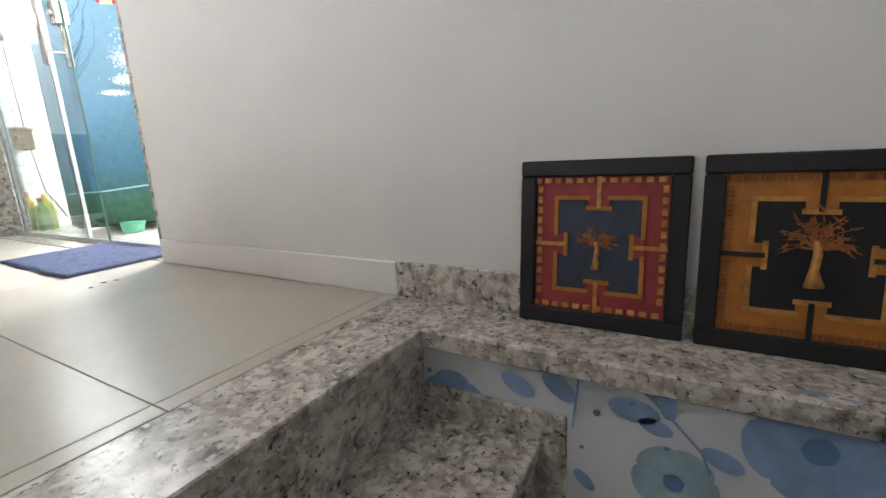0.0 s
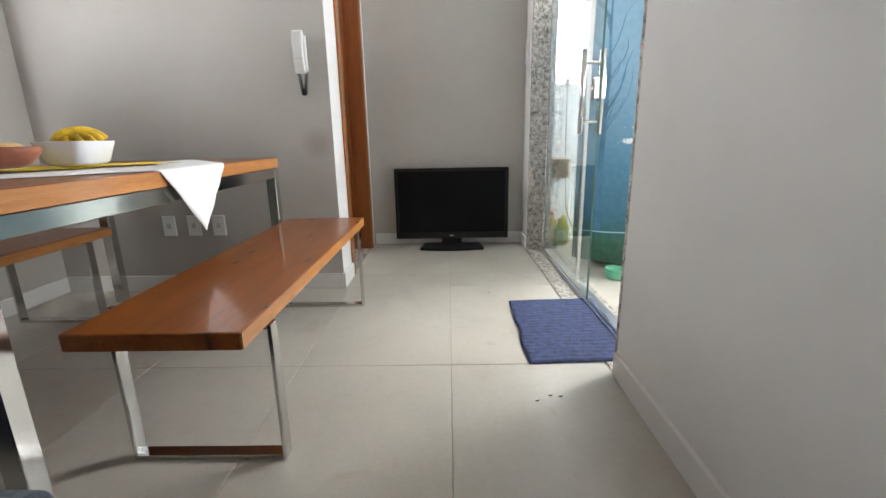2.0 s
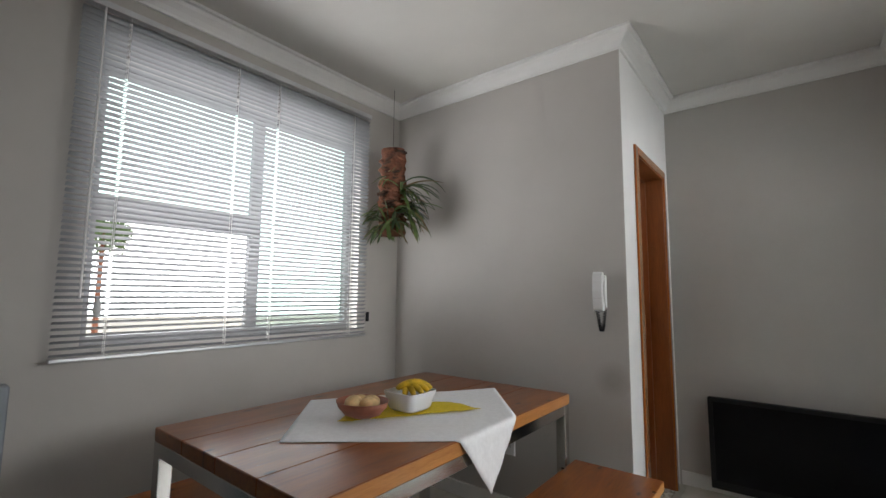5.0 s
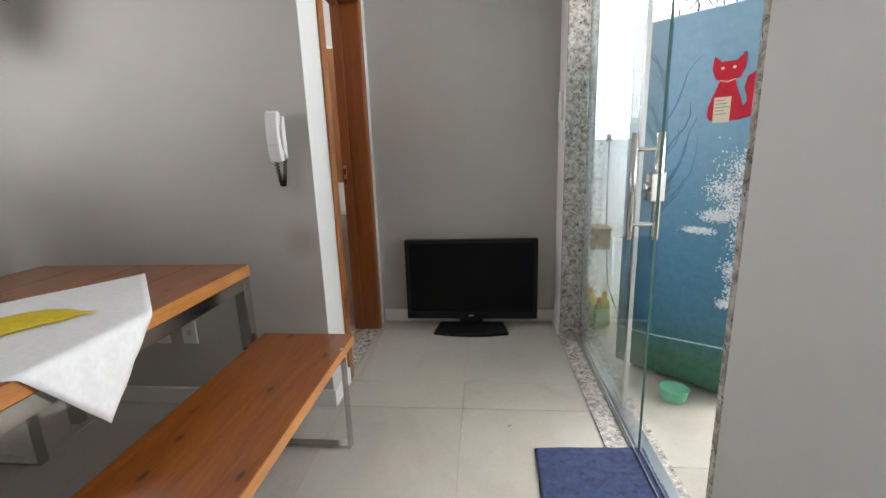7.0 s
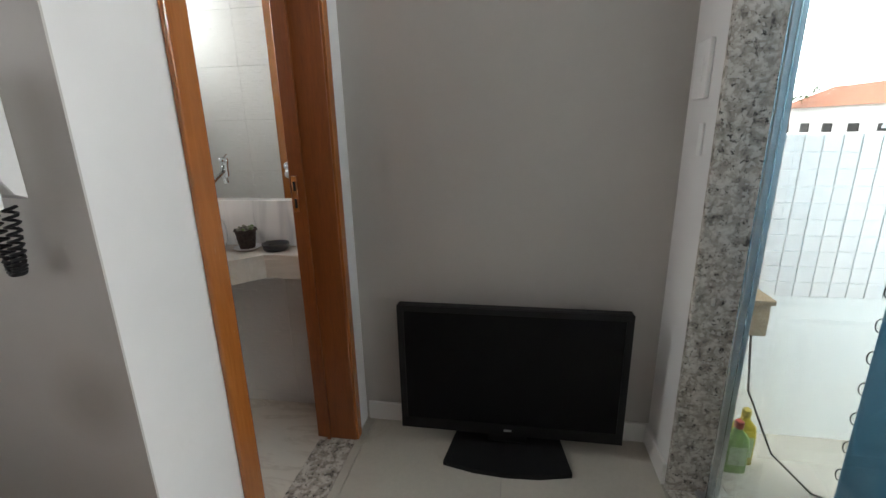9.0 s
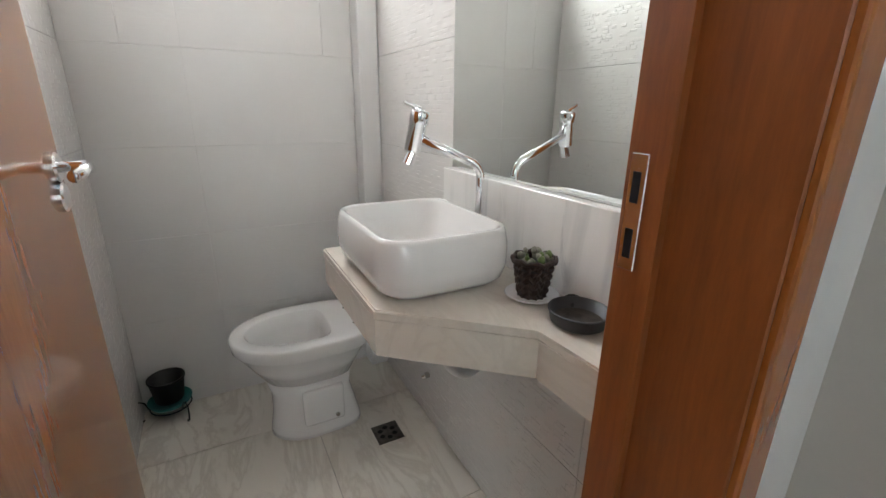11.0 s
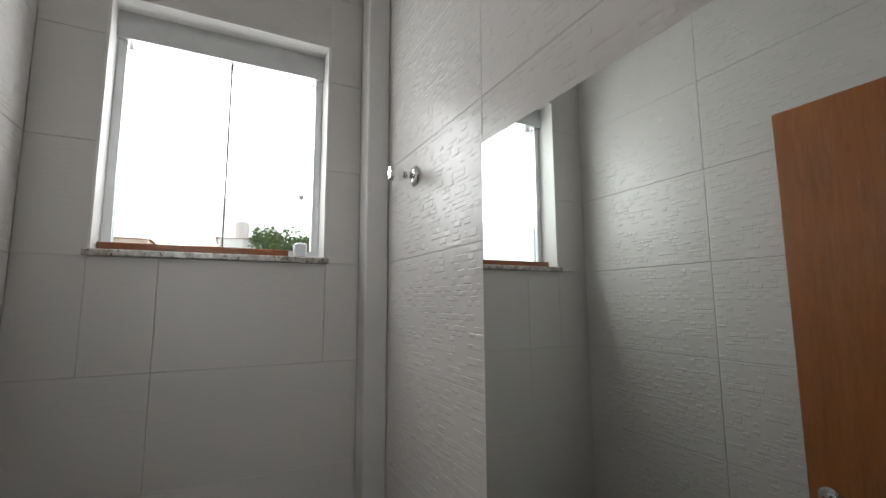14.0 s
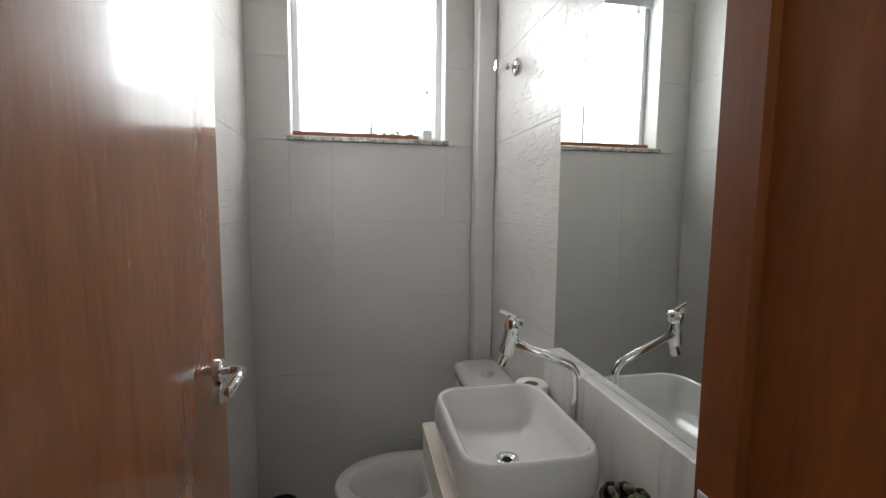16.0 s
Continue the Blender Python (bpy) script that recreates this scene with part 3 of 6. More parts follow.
# dining window with blinds
w = tagged(part("window_1", boxes((-1.80, -1.755, -1.87, -1.83, 1.04, 2.34), (-1.80, -1.755, -0.42, -0.38, 1.04, 2.34), (-1.80, -1.755, -1.83, -0.42, 2.30, 2.34), (-1.80, -1.755, -1.83, -0.42, 1.04, 1.08)), FRAME_GREY, None, "wide aluminium window behind lowered blinds, one sash raised"), kind="structure")
part("mullion", boxes((-1.795, -1.76, -1.115, -1.05, 1.08, 2.30)), FRAME_GREY, w)
part("rail", boxes((-1.79, -1.765, -1.83, -1.115, 1.60, 1.715)), FRAME_GREY, w)
for y0, y1, z0, z1 in ((-1.83, -1.115, 1.715, 2.30), (-1.05, -0.42, 1.08, 2.30)):
    ob = part("pane", boxes((-1.78, -1.776, y0, y1, z0, z1)), GLASS_GREEN, w)
    ob.visible_shadow = False

blind = thing("venetian_blind", "closed grey aluminium venetian blind over the window", "blind", (-1.6, -1.165, 2.53))
part("headrail", boxes((-1.63, -1.59, -1.975, -0.355, 2.505, 2.535), bevel=0.002), BRUSHED, blind)
part("bottom_rail", boxes((-1.622, -1.598, -1.975, -0.355, 0.995, 1.012), bevel=0.003), BRUSHED, blind)
N, pitch = 58, 0.0255
bm = bmesh.new()
ring = [(-0.0135, -0.0010), (-0.0065, 0.0008), (0.0, 0.0014), (0.0065, 0.0008), (0.0135, -0.0010)]
cuts = [-0.808] + [c + d for c in (-0.635, -0.135, 0.105, 0.665) for d in (-0.006, 0.006)] + [0.808]
cols = [[bm.verts.new((a, y, b)) for a, b in ring] for y in cuts]
for j, (va, vb) in enumerate(zip(cols, cols[1:])):
    for k in range(4):
        if j % 2 == 0 or k in (0, 3):
            bm.faces.new((va[k], va[k + 1], vb[k + 1], vb[k]))
slat_mesh = mesh_of(bm, "slat", SLAT, True)
for k in range(N):
    ob = new("slat", slat_mesh)
    ob.parent = blind
    ob.matrix_parent_inverse = blind.matrix_basis.inverted()
    ob.matrix_basis = pose(-1.61, -1.165, 1.024 + pitch * k, 0, -28, 0)
for yy in (-1.80, -1.30, -1.06, -0.50):
    for dx in (-0.0115, 0.0115):
        part("ladder_cord", boxes((-1.61 + dx - 0.0008, -1.61 + dx + 0.0008, yy - 0.0012, yy + 0.0012, 1.01, 2.505)), WHITE_PLASTIC, blind)
part("tilt_wand", tube([(-1.585, -1.90, 2.5), (-1.58, -1.90, 1.25)], 0.004, 8), WHITE_PLASTIC, blind)
part("cord_knob", lathe([(0.004, 0.05), (0.012, 0.03), (0.016, 0.0), (0.01, -0.02), (0.003, -0.03)], (-1.58, -1.84, 1.2), 12), WHITE_PLASTIC, blind, "white pull knob", True)
part("cord_cleat", boxes((WX + 0.0005, WX + 0.02, -0.305, -0.285, 1.085, 1.15), bevel=0.004), BLACK_PLASTIC, None)
tagged(bpy.data.objects["cord_cleat"], "small dark cord cleat screwed to the wall", "cleat")

# bathroom window
w = tagged(part("window_2", boxes((-1.83, -1.79, 0.326, 0.352, 1.735, 2.494), (-1.83, -1.79, 0.942, 0.968, 1.735, 2.494), (-1.845, -1.77, 0.326, 0.968, 2.405, 2.494), (-1.83, -1.79, 0.352, 0.942, 1.735, 1.752)), BRUSHED, None, "bathroom window with two sliding glass panes"), kind="structure")
for y0, y1, x in ((0.352, 0.665, -1.812), (0.655, 0.942, -1.80)):
    ob = part("pane", boxes((x - 0.003, x + 0.003, y0, y1, 1.752, 2.405)), GLASS, w)
    ob.visible_shadow = False
part("pane_edge", boxes((-1.7965, -1.7915, 0.6515, 0.6575, 1.752, 2.405)), FRAME_GREY, w)
part("knob", lathe([(0.010, 0), (0.010, 0.006), (0.006, 0.009)], sides=14), BRUSHED, w).matrix_basis = pose(-1.797, 0.903, 1.951, 0, 90, 0)
part("bottom_track", boxes((-1.785, -1.745, 0.328, 0.86, 1.7225, 1.75), bevel=0.002), JAMB_WOOD_SHADED, w, "brown wooden bottom track")
part("latch", boxes((-1.765, -1.72, 0.876, 0.918, 1.723, 1.775), bevel=0.006), BRUSHED, w, "small grey latch")
part("sill", boxes((-1.80, -1.668, 0.312, 0.982, 1.702, 1.7215), bevel=0.003), GRANITE, w, "speckled granite sill")
structure("trim_window_reveal", boxes((-1.79, -1.6895, 0.320, 0.3265, 1.7215, 2.50), (-1.79, -1.6895, 0.9675, 0.974, 1.7215, 2.50), (-1.79, -1.6895, 0.3265, 0.9675, 2.4935, 2.50)), TRIM, "white reveal of the bathroom window")
structure("wall_pipe_chase", boxes((BW, -1.60, 1.09, BN, 0.0, BCEIL - 0.002), bevel=0.004), WALL_WHITE, "white boxed-in pipe in the corner")

# ---- balcony outside the glass door ----
structure("floor_balcony", boxes((1.40, 3.3, -2.2, 1.24, -0.14, -0.012)), GROUT_LIGHT)
structure("wall_balcony_north", boxes((1.40, 3.45, 1.24, 1.36, -0.14, 1.255), (1.40, 3.45, 1.24, 1.36, 2.58, 2.95), bevel=0.0), PLASTER, "white rendered balcony parapet")
structure("wall_balcony_east", boxes((3.3, 3.42, -2.2, 1.24, -0.14, 1.10), (3.3, 3.42, -2.2, 1.24, 2.58, 2.95), (3.3, 3.42, -2.2, -1.6, 1.10, 2.58)), PLASTER)
structure("wall_balcony_south", boxes((1.40, 3.42, -2.32, -2.2, -0.14, 2.95)), PLASTER)
structure("ceiling_balcony", boxes((1.40, 3.42, -2.2, 1.24, 2.82, 2.95)), CEILING)
w = tagged(part("window_3", boxes((1.40, 1.46, 1.28, 1.33, 1.255, 2.58), (2.05, 2.10, 1.28, 1.33, 1.255, 2.58), (2.9, 2.95, 1.28, 1.33, 1.255, 2.58), (1.46, 2.9, 1.285, 1.325, 1.97, 2.04), (1.40, 2.95, 1.28, 1.33, 2.53, 2.58)), BRUSHED, None, "aluminium balcony glazing above the parapet"), kind="structure")

# ---- dining things ----
table = thing("dining_table", "varnished pine dining table on a polished steel frame", "table", (-0.75, -0.935, 0))
for x0, x1 in ((-1.235, -0.995), (-0.994, -0.752), (-0.751, -0.509), (-0.508, -0.265)):
    part("board", boxes((x0, x1, -1.715, -0.155, 0.722, 0.772), bevel=0.003), [PINE], table)
part("edge_band", boxes((-0.2645, -0.2615, -1.715, -0.155, 0.723, 0.770)), PINE_EDGE, table)
for x in (-1.21, -0.29):
    for yy in (-1.69, -0.18):
        part("leg", boxes((x - 0.025, x + 0.025, yy - 0.025, yy + 0.025, 0.0, 0.67), bevel=0.003), STEEL, table, "polished square steel leg")
part("apron", boxes((-1.235, -0.265, -1.715, -1.665, 0.671, 0.721), bevel=0.002), STEEL, table)
part("apron", boxes((-1.235, -0.265, -0.205, -0.155, 0.671, 0.721), bevel=0.002), STEEL, table)
for x in (-1.235, -0.315):
    part("apron", boxes((x, x + 0.05, -1.664, -0.206, 0.671, 0.721), bevel=0.002), STEEL, table)


def bench(x0, x1, y0, y1, label):
    b = thing("bench", label, "bench", ((x0 + x1) / 2, (y0 + y1) / 2, 0), "benches beside the table")
    part("seat", boxes((x0, x1, y0, y1, 0.402, 0.446), bevel=0.004, seg=2), PINE, b, "thick varnished pine plank")
    part("edge_band", boxes((x1, x1 + 0.0025, y0 + 0.003, y1 - 0.003, 0.405, 0.443)), PINE_EDGE, b)
    for yy in (y0 + 0.16, y1 - 0.16):
        part("clip", boxes((x1 - 0.010, x1 + 0.006, yy - 0.009, yy + 0.009, 0.4465, 0.4490), bevel=0.0008), STEEL, b, "steel clip over the seat edge")
        part("clip", boxes((x0 - 0.006, x0 + 0.010, yy - 0.009, yy + 0.009, 0.4465, 0.4490), bevel=0.0008), STEEL, b)
        part("leg_frame", boxes((x0 - 0.008, x0 + 0.003, yy - 0.02, yy + 0.02, 0.0, 0.4015), (x1 - 0.003, x1 + 0.008, yy - 0.02, yy + 0.02, 0.0, 0.4015),
                                (x0 + 0.003, x1 - 0.003, yy - 0.02, yy + 0.02, 0.0, 0.014), (x0 + 0.003, x1 - 0.003, yy - 0.02, yy + 0.02, 0.389, 0.401), bevel=0.001), STEEL, b, "flat polished steel leg loop")
    return b


b1 = bench(-0.245, 0.166, -1.588, -0.135, "varnished pine bench with steel loop legs beside the walkway")
b2 = bench(-1.507, -1.10, -1.75, -0.30, "varnished pine bench with steel loop legs under the window")

# white cloth hanging over the table edge
bm = bmesh.new()
NU, NV = 44, 44
corners = [Vector((-0.72, -1.52, 0)), Vector((-1.14, -1.10, 0)), Vector((-0.62, -0.30, 0)), Vector((-0.06, -0.95, 0))]
grid = {}
edge = -0.2605
for i in range(NU + 1):
    for j in range(NV + 1):
        u, v = i / NU, j / NV
        p = corners[0] * (1 - u) * (1 - v) + corners[1] * u * (1 - v) + corners[2] * u * v + corners[3] * (1 - u) * v
        z = 0.7745 + 0.0012 * noise.noise((p.x * 9, p.y * 9, 0)) + 0.001
        x = p.x
        if p.x > edge:
            over = p.x - edge
            x, z = edge + 0.004 + 0.012 * abs(noise.noise((p.y * 14, over * 6, 2))) + 0.10 * over, z - over * 1.12
        grid[i, j] = bm.verts.new((x, p.y, z))
for i in range(NU):
    for j in range(NV):
        bm.faces.new((grid[i, j], grid[i + 1, j], grid[i + 1, j + 1], grid[i, j + 1]))
ob = part("tablecloth", bm, CLOTH, None, "white cotton cloth lying askew with a corner hanging", True)
tagged(ob, "", "tablecloth")
ob.modifiers.new("solid", "SOLIDIFY").thickness = 0.0012

bm = bmesh.new()
grid = {}
cs = [Vector((-0.74, -1.26, 0)), Vector((-0.86, -1.05, 0)), Vector((-0.60, -0.72, 0)), Vector((-0.42, -0.74, 0))]
for i in range(21):
    for j in range(21):
        u, v = i / 20, j / 20
        p = cs[0] * (1 - u) * (1 - v) + cs[1] * u * (1 - v) + cs[2] * u * v + cs[3] * (1 - u) * v
        grid[i, j] = bm.verts.new((p.x, p.y, 0.780 + 0.004 * (1 + noise.noise((p.x * 16, p.y * 16, 5)))))
for i in range(20):
    for j in range(20):
        bm.faces.new((grid[i, j], grid[i + 1, j], grid[i + 1, j + 1], grid[i, j + 1]))
ob = tagged(part("yellow_napkin", bm, YELLOW_CLOTH, None, "crumpled yellow cloth under the fruit bowls", True), "", "cloth")
ob.modifiers.new("solid", "SOLIDIFY").thickness = 0.0012

TERRACOTTA = simple("clay_bowl", (0.33, 0.11, 0.06), 0.5, scale=12, var=0.3)
BREAD = simple("pale_fruit", (0.62, 0.42, 0.20), 0.6, scale=25, var=0.3)
BANANA = simple("banana_skin", (0.62, 0.40, 0.02), 0.5, scale=30, var=0.4)
PORCELAIN = Mat("bowl_porcelain", (0.75, 0.76, 0.78), 0.15).m
ob = part("clay_bowl", lathe([(0.045, 0.0), (0.075, 0.012), (0.10, 0.04), (0.108, 0.062), (0.104, 0.062), (0.094, 0.04), (0.07, 0.016), (0.02, 0.012)], (-0.70, -1.17, 0.792), 36, 1.05, 0.9), TERRACOTTA, None, "brown clay bowl holding pale bread rolls", True)
tagged(ob, "", "bowl")
for dx, dy, sx in ((-0.03, -0.02, 0.05), (0.03, 0.01, 0.042), (0.0, 0.05, 0.04), (-0.05, 0.03, 0.036)):
    bm = bmesh.new()
    bmesh.ops.create_uvsphere(bm, u_segments=16, v_segments=10, radius=1.0)
    bmesh.ops.scale(bm, vec=(sx, sx * 0.72, sx * 0.6), verts=bm.verts)
    bmesh.ops.rotate(bm, cent=(0, 0, 0), matrix=Matrix.Rotation(dx * 30, 3, "Z"), verts=bm.verts)
    bmesh.ops.translate(bm, vec=(-0.70 + dx, -1.17 + dy, 0.842), verts=bm.verts)
    tagged(part("bread_roll", bm, BREAD, None, "pale golden bread roll in the clay bowl", True), "", "bread", "rolls in the bowl")
ob = part("fruit_bowl", loft([rounded_rect(-0.64, -0.955, z, hx, hx, 0.03) for z, hx in ((0.790, 0.062), (0.80, 0.072), (0.865, 0.088), (0.868, 0.088), (0.868, 0.083), (0.862, 0.082), (0.806, 0.068))]), PORCELAIN, None, "square white porcelain bowl holding bananas", True)
tagged(ob, "", "bowl")
bananas = thing("banana_bunch", "small bunch of ripe yellow bananas", "fruit", (-0.64, -0.955, 0.85))
for k in range(5):
    a = -0.9 + 0.42 * k
    pts, rad = [], []
    for q in range(9):
        t = q / 8
        ang = -1.0 + 2.0 * t
        pts.append((-0.64 + 0.085 * math.sin(ang) * math.cos(a) + 0.012 * (k - 2), -0.955 + 0.085 * math.sin(ang) * math.sin(a), 0.842 + 0.006 * k + 0.055 * (math.cos(ang) - 0.35)))
        rad.append(0.0165 * (0.25 + 0.75 * math.sin(math.pi * min(max(t, 0.06), 0.94)) ** 0.5))
    part("banana", tube(pts, rad, 8), BANANA, bananas, "", True)

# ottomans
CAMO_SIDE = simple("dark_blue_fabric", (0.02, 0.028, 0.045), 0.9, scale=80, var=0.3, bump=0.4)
for x0 in (-0.335, -0.835):
    o = thing("ottoman", "square ottoman covered in blue pixel camouflage fabric", "ottoman", (x0 + 0.215, -2.195, 0), "camouflage ottomans")
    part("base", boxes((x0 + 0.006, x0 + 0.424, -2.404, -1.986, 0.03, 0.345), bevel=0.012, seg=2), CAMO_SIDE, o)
    part("cushion", boxes((x0, x0 + 0.43, -2.41, -1.98, 0.348, 0.41), bevel=0.022, seg=3), CAMO, o, "padded camouflage seat", True)
    for fx in (x0 + 0.05, x0 + 0.38):
        for fy in (-2.36, -2.03):
            part("foot", boxes((fx - 0.015, fx + 0.015, fy - 0.015, fy + 0.015, 0.0, 0.0299)), BLACK_PLASTIC, o)

# glass guard rail near the stairs
BLUE_GREY = simple("blue_grey_metal", (0.33, 0.36, 0.40), 0.35, 0.5, scale=10, var=0.08)
rail = thing("guard_rail", "glass guard rail with grey metal posts", "railing", (-0.43, -2.47, 0))
part("post", boxes((-0.46, -0.40, -2.50, -2.44, 0.0, 1.0), bevel=0.004), BLUE_GREY, rail)
part("post", boxes((-1.47, -1.40, -2.17, -2.10, 0.0, 0.96), bevel=0.004), BLUE_GREY, rail)
ob = part("pane", prism([(-0.47, -2.465), (-1.40, -2.165), (-1.402, -2.173), (-0.472, -2.473)], 0.04, 0.90), GLASS_GREEN, rail, "greenish safety glass")
ob.visible_shadow = False

# television on the floor
tv = thing("television", "black flat television standing on the floor", "television", (0.652, 0.98, 0))
part("cabinet", boxes((0.204, 1.102, 0.985, 1.025, 0.068, 0.628), bevel=0.005, seg=2), BLACK_PLASTIC, tv)
part("screen", boxes((0.232, 1.074, 0.9815, 0.986, 0.118, 0.602)), SCREEN, tv, "dark glossy screen")
part("bezel", boxes((0.204, 1.102, 0.978, 0.984, 0.604, 0.628), (0.204, 1.102, 0.978, 0.984, 0.068, 0.116), (0.204, 0.230, 0.978, 0.984, 0.116, 0.604), (1.076, 1.102, 0.978, 0.984, 0.116, 0.604), bevel=0.001), BLACK_PLASTIC, tv)
part("badge", boxes((0.635, 0.667, 0.9765, 0.979, 0.086, 0.096)), BRUSHED, tv)
part("neck", boxes((0.57, 0.73, 0.992, 1.02, 0.022, 0.0679), bevel=0.006), BLACK_PLASTIC, tv)
part("base", loft([[(0.65 + a * 0.25, 0.955 + b, z) for a, b in ((-0.88, 0.085), (-1.0, -0.10), (-0.5, -0.128), (0, -0.136), (0.5, -0.128), (1.0, -0.10), (0.88, 0.085))] for z in (0.0, 0.02)]), BLACK_PLASTIC, tv)

# wall phone
ph = thing("wall_phone", "white wall intercom handset with a black coiled cord", "intercom", (-0.115, 0, 1.3))


def side_profile(pts, x0, x1, soft):
    """Extrude a (y, z) outline from x0 to x1 with softened ends."""
    cy, cz = sum(a for a, b in pts) / len(pts), sum(b for a, b in pts) / len(pts)
    small = [(cy + (a - cy) * 0.9, cz + (b - cz) * 0.985) for a, b in pts]
    return loft([[(x, a, b) for a, b in q] for x, q in ((x0, small), (x0 + soft, pts), (x1 - soft, pts), (x1, small))])


part("base_plate", side_profile([(-0.0005, 1.208), (-0.020, 1.216), (-0.034, 1.238), (-0.036, 1.30), (-0.034, 1.352), (-0.022, 1.378), (-0.0005, 1.386)], -0.150, -0.102, 0.004), WHITE_PLASTIC, ph)
front = [(-0.036, 1.196), (-0.056, 1.194), (-0.068, 1.203), (-0.078, 1.245), (-0.082, 1.30), (-0.079, 1.352), (-0.070, 1.392), (-0.058, 1.402), (-0.038, 1.398)]
back = [(-0.035, 1.370), (-0.046, 1.352), (-0.056, 1.325), (-0.058, 1.30), (-0.055, 1.268), (-0.045, 1.243), (-0.035, 1.228)]
hs = part("handset", side_profile(front + back, -0.154, -0.104, 0.005), WHITE_PLASTIC, ph, "white arched handset")
part("grip_line", boxes((-0.1545, -0.1035, -0.0815, -0.0800, 1.262, 1.264)), GROUT_LIGHT, hs)
pts = []
for q in range(150):
    t = q / 149
    z = 1.20 - 0.115 * math.sin(math.pi * min(1, t * 1.0)) * 0.95
    cx = -0.145 + 0.04 * t
    pts.append((cx + 0.009 * math.cos(q * 1.1), -0.03 + 0.009 * math.sin(q * 1.1), z))
part("coiled_cord", tube(pts, 0.0028, 5), BLACK_PLASTIC, ph, "black coiled cord", True)

# outlets and switches
for k, xx in enumerate((-0.99, -0.845, -0.70)):
    o = thing("wall_outlet", "white plastic wall outlet low on the grey wall", "outlet", (xx, 0, 0.39), "outlets on the wall")
    part("plate", boxes((xx - 0.038, xx + 0.038, -0.009, -0.0005, 0.33, 0.45), bevel=0.003), WHITE_PLASTIC, o)
    part("socket", boxes((xx - 0.012, xx + 0.012, -0.0105, -0.009, 0.375, 0.405)), GROUT_LIGHT, o)
o = thing("light_switch", "white switch plate beside the glass door", "switch", (EX, 1.0, 1.46))
part("plate", boxes((EX - 0.016, EX - 0.0005, 0.945, 1.045, 1.372, 1.545), bevel=0.003), WHITE_PLASTIC, o)
part("rocker", boxes((EX - 0.019, EX - 0.016, 0.975, 1.015, 1.42, 1.50), bevel=0.001), WHITE_PLASTIC, o)
o = thing("light_switch", "small white plate under the switch", "switch", (EX, 1.0, 1.25))
part("plate", boxes((EX - 0.008, EX - 0.0005, 0.94, 0.97, 1.20, 1.30), bevel=0.002), WHITE_PLASTIC, o)

# blue mat
bm = bmesh.new()
grid = {}
for i in range(61):
    for j in range(91):
        u, v = i / 60, j / 90
        x, yv = 0.93 + 0.445 * u + 0.012 * v, -0.945 + 0.67 * v + 0.02 * u
        edge_d = min(u, 1 - u, v, 1 - v)
        z = 0.010 + 0.004 * abs(math.sin(v * 67)) * (0.6 + 0.8 * abs(noise.noise((x * 40, yv * 40, 0)))) if edge_d > 0.0 else 0.003
        grid[i, j] = bm.verts.new((x + 0.010 * noise.noise((u * 2, yv * 7, 1)), yv + 0.012 * noise.noise((x * 8, v * 2, 3)), z + 0.004 * max(0.0, noise.noise((x * 6, yv * 6, 9)))))
for i in range(60):
    for j in range(90):
        bm.faces.new((grid[i, j], grid[i + 1, j], grid[i + 1, j + 1], grid[i, j + 1]))
tagged(part("door_mat", bm, MAT_BLUE, None, "dark blue ribbed cotton mat by the glass door", True), "", "mat")

# leaf crumbs on the floor
for k, (x, yv) in enumerate(((0.967, -1.153), (0.919, -1.184), (0.851, -0.127), (1.0, -1.16))):
    bm = bmesh.new()
    r = 0.010
    bm.faces.new([bm.verts.new((x + r * math.cos(a) * (1 + 0.4 * math.sin(3 * a + k)), yv + 0.5 * r * math.sin(a + k), 0.0025 + 0.002 * math.cos(2 * a))) for a in [q * 0.7 for q in range(9)]])
    tagged(part("dry_leaf", bm, DARK_LEAF, None, "tiny dry leaf crumb on the floor tiles"), "", "leaf", "crumbs on the floor")

# pictures leaning against the wall on the granite ledge
GOLD = simple("gold_ornament", (0.50, 0.24, 0.06), 0.4, 0.3, scale=50, var=0.4, bump=0.5)
RED_MAT = simple("dark_red_board", (0.28, 0.032, 0.036), 0.6, scale=40, var=0.15)
OCHRE = simple("ochre_board", (0.40, 0.145, 0.02), 0.55, scale=40, var=0.2)
NAVY = simple("navy_board", (0.035, 0.045, 0.075), 0.6, scale=40, var=0.2)
BLACK_FRAME = simple("black_frame", (0.006, 0.006, 0.009), 0.55, scale=30, var=0.3)
COPPER = simple("copper_wire", (0.34, 0.12, 0.04), 0.4, 0.25, scale=40, var=0.3)


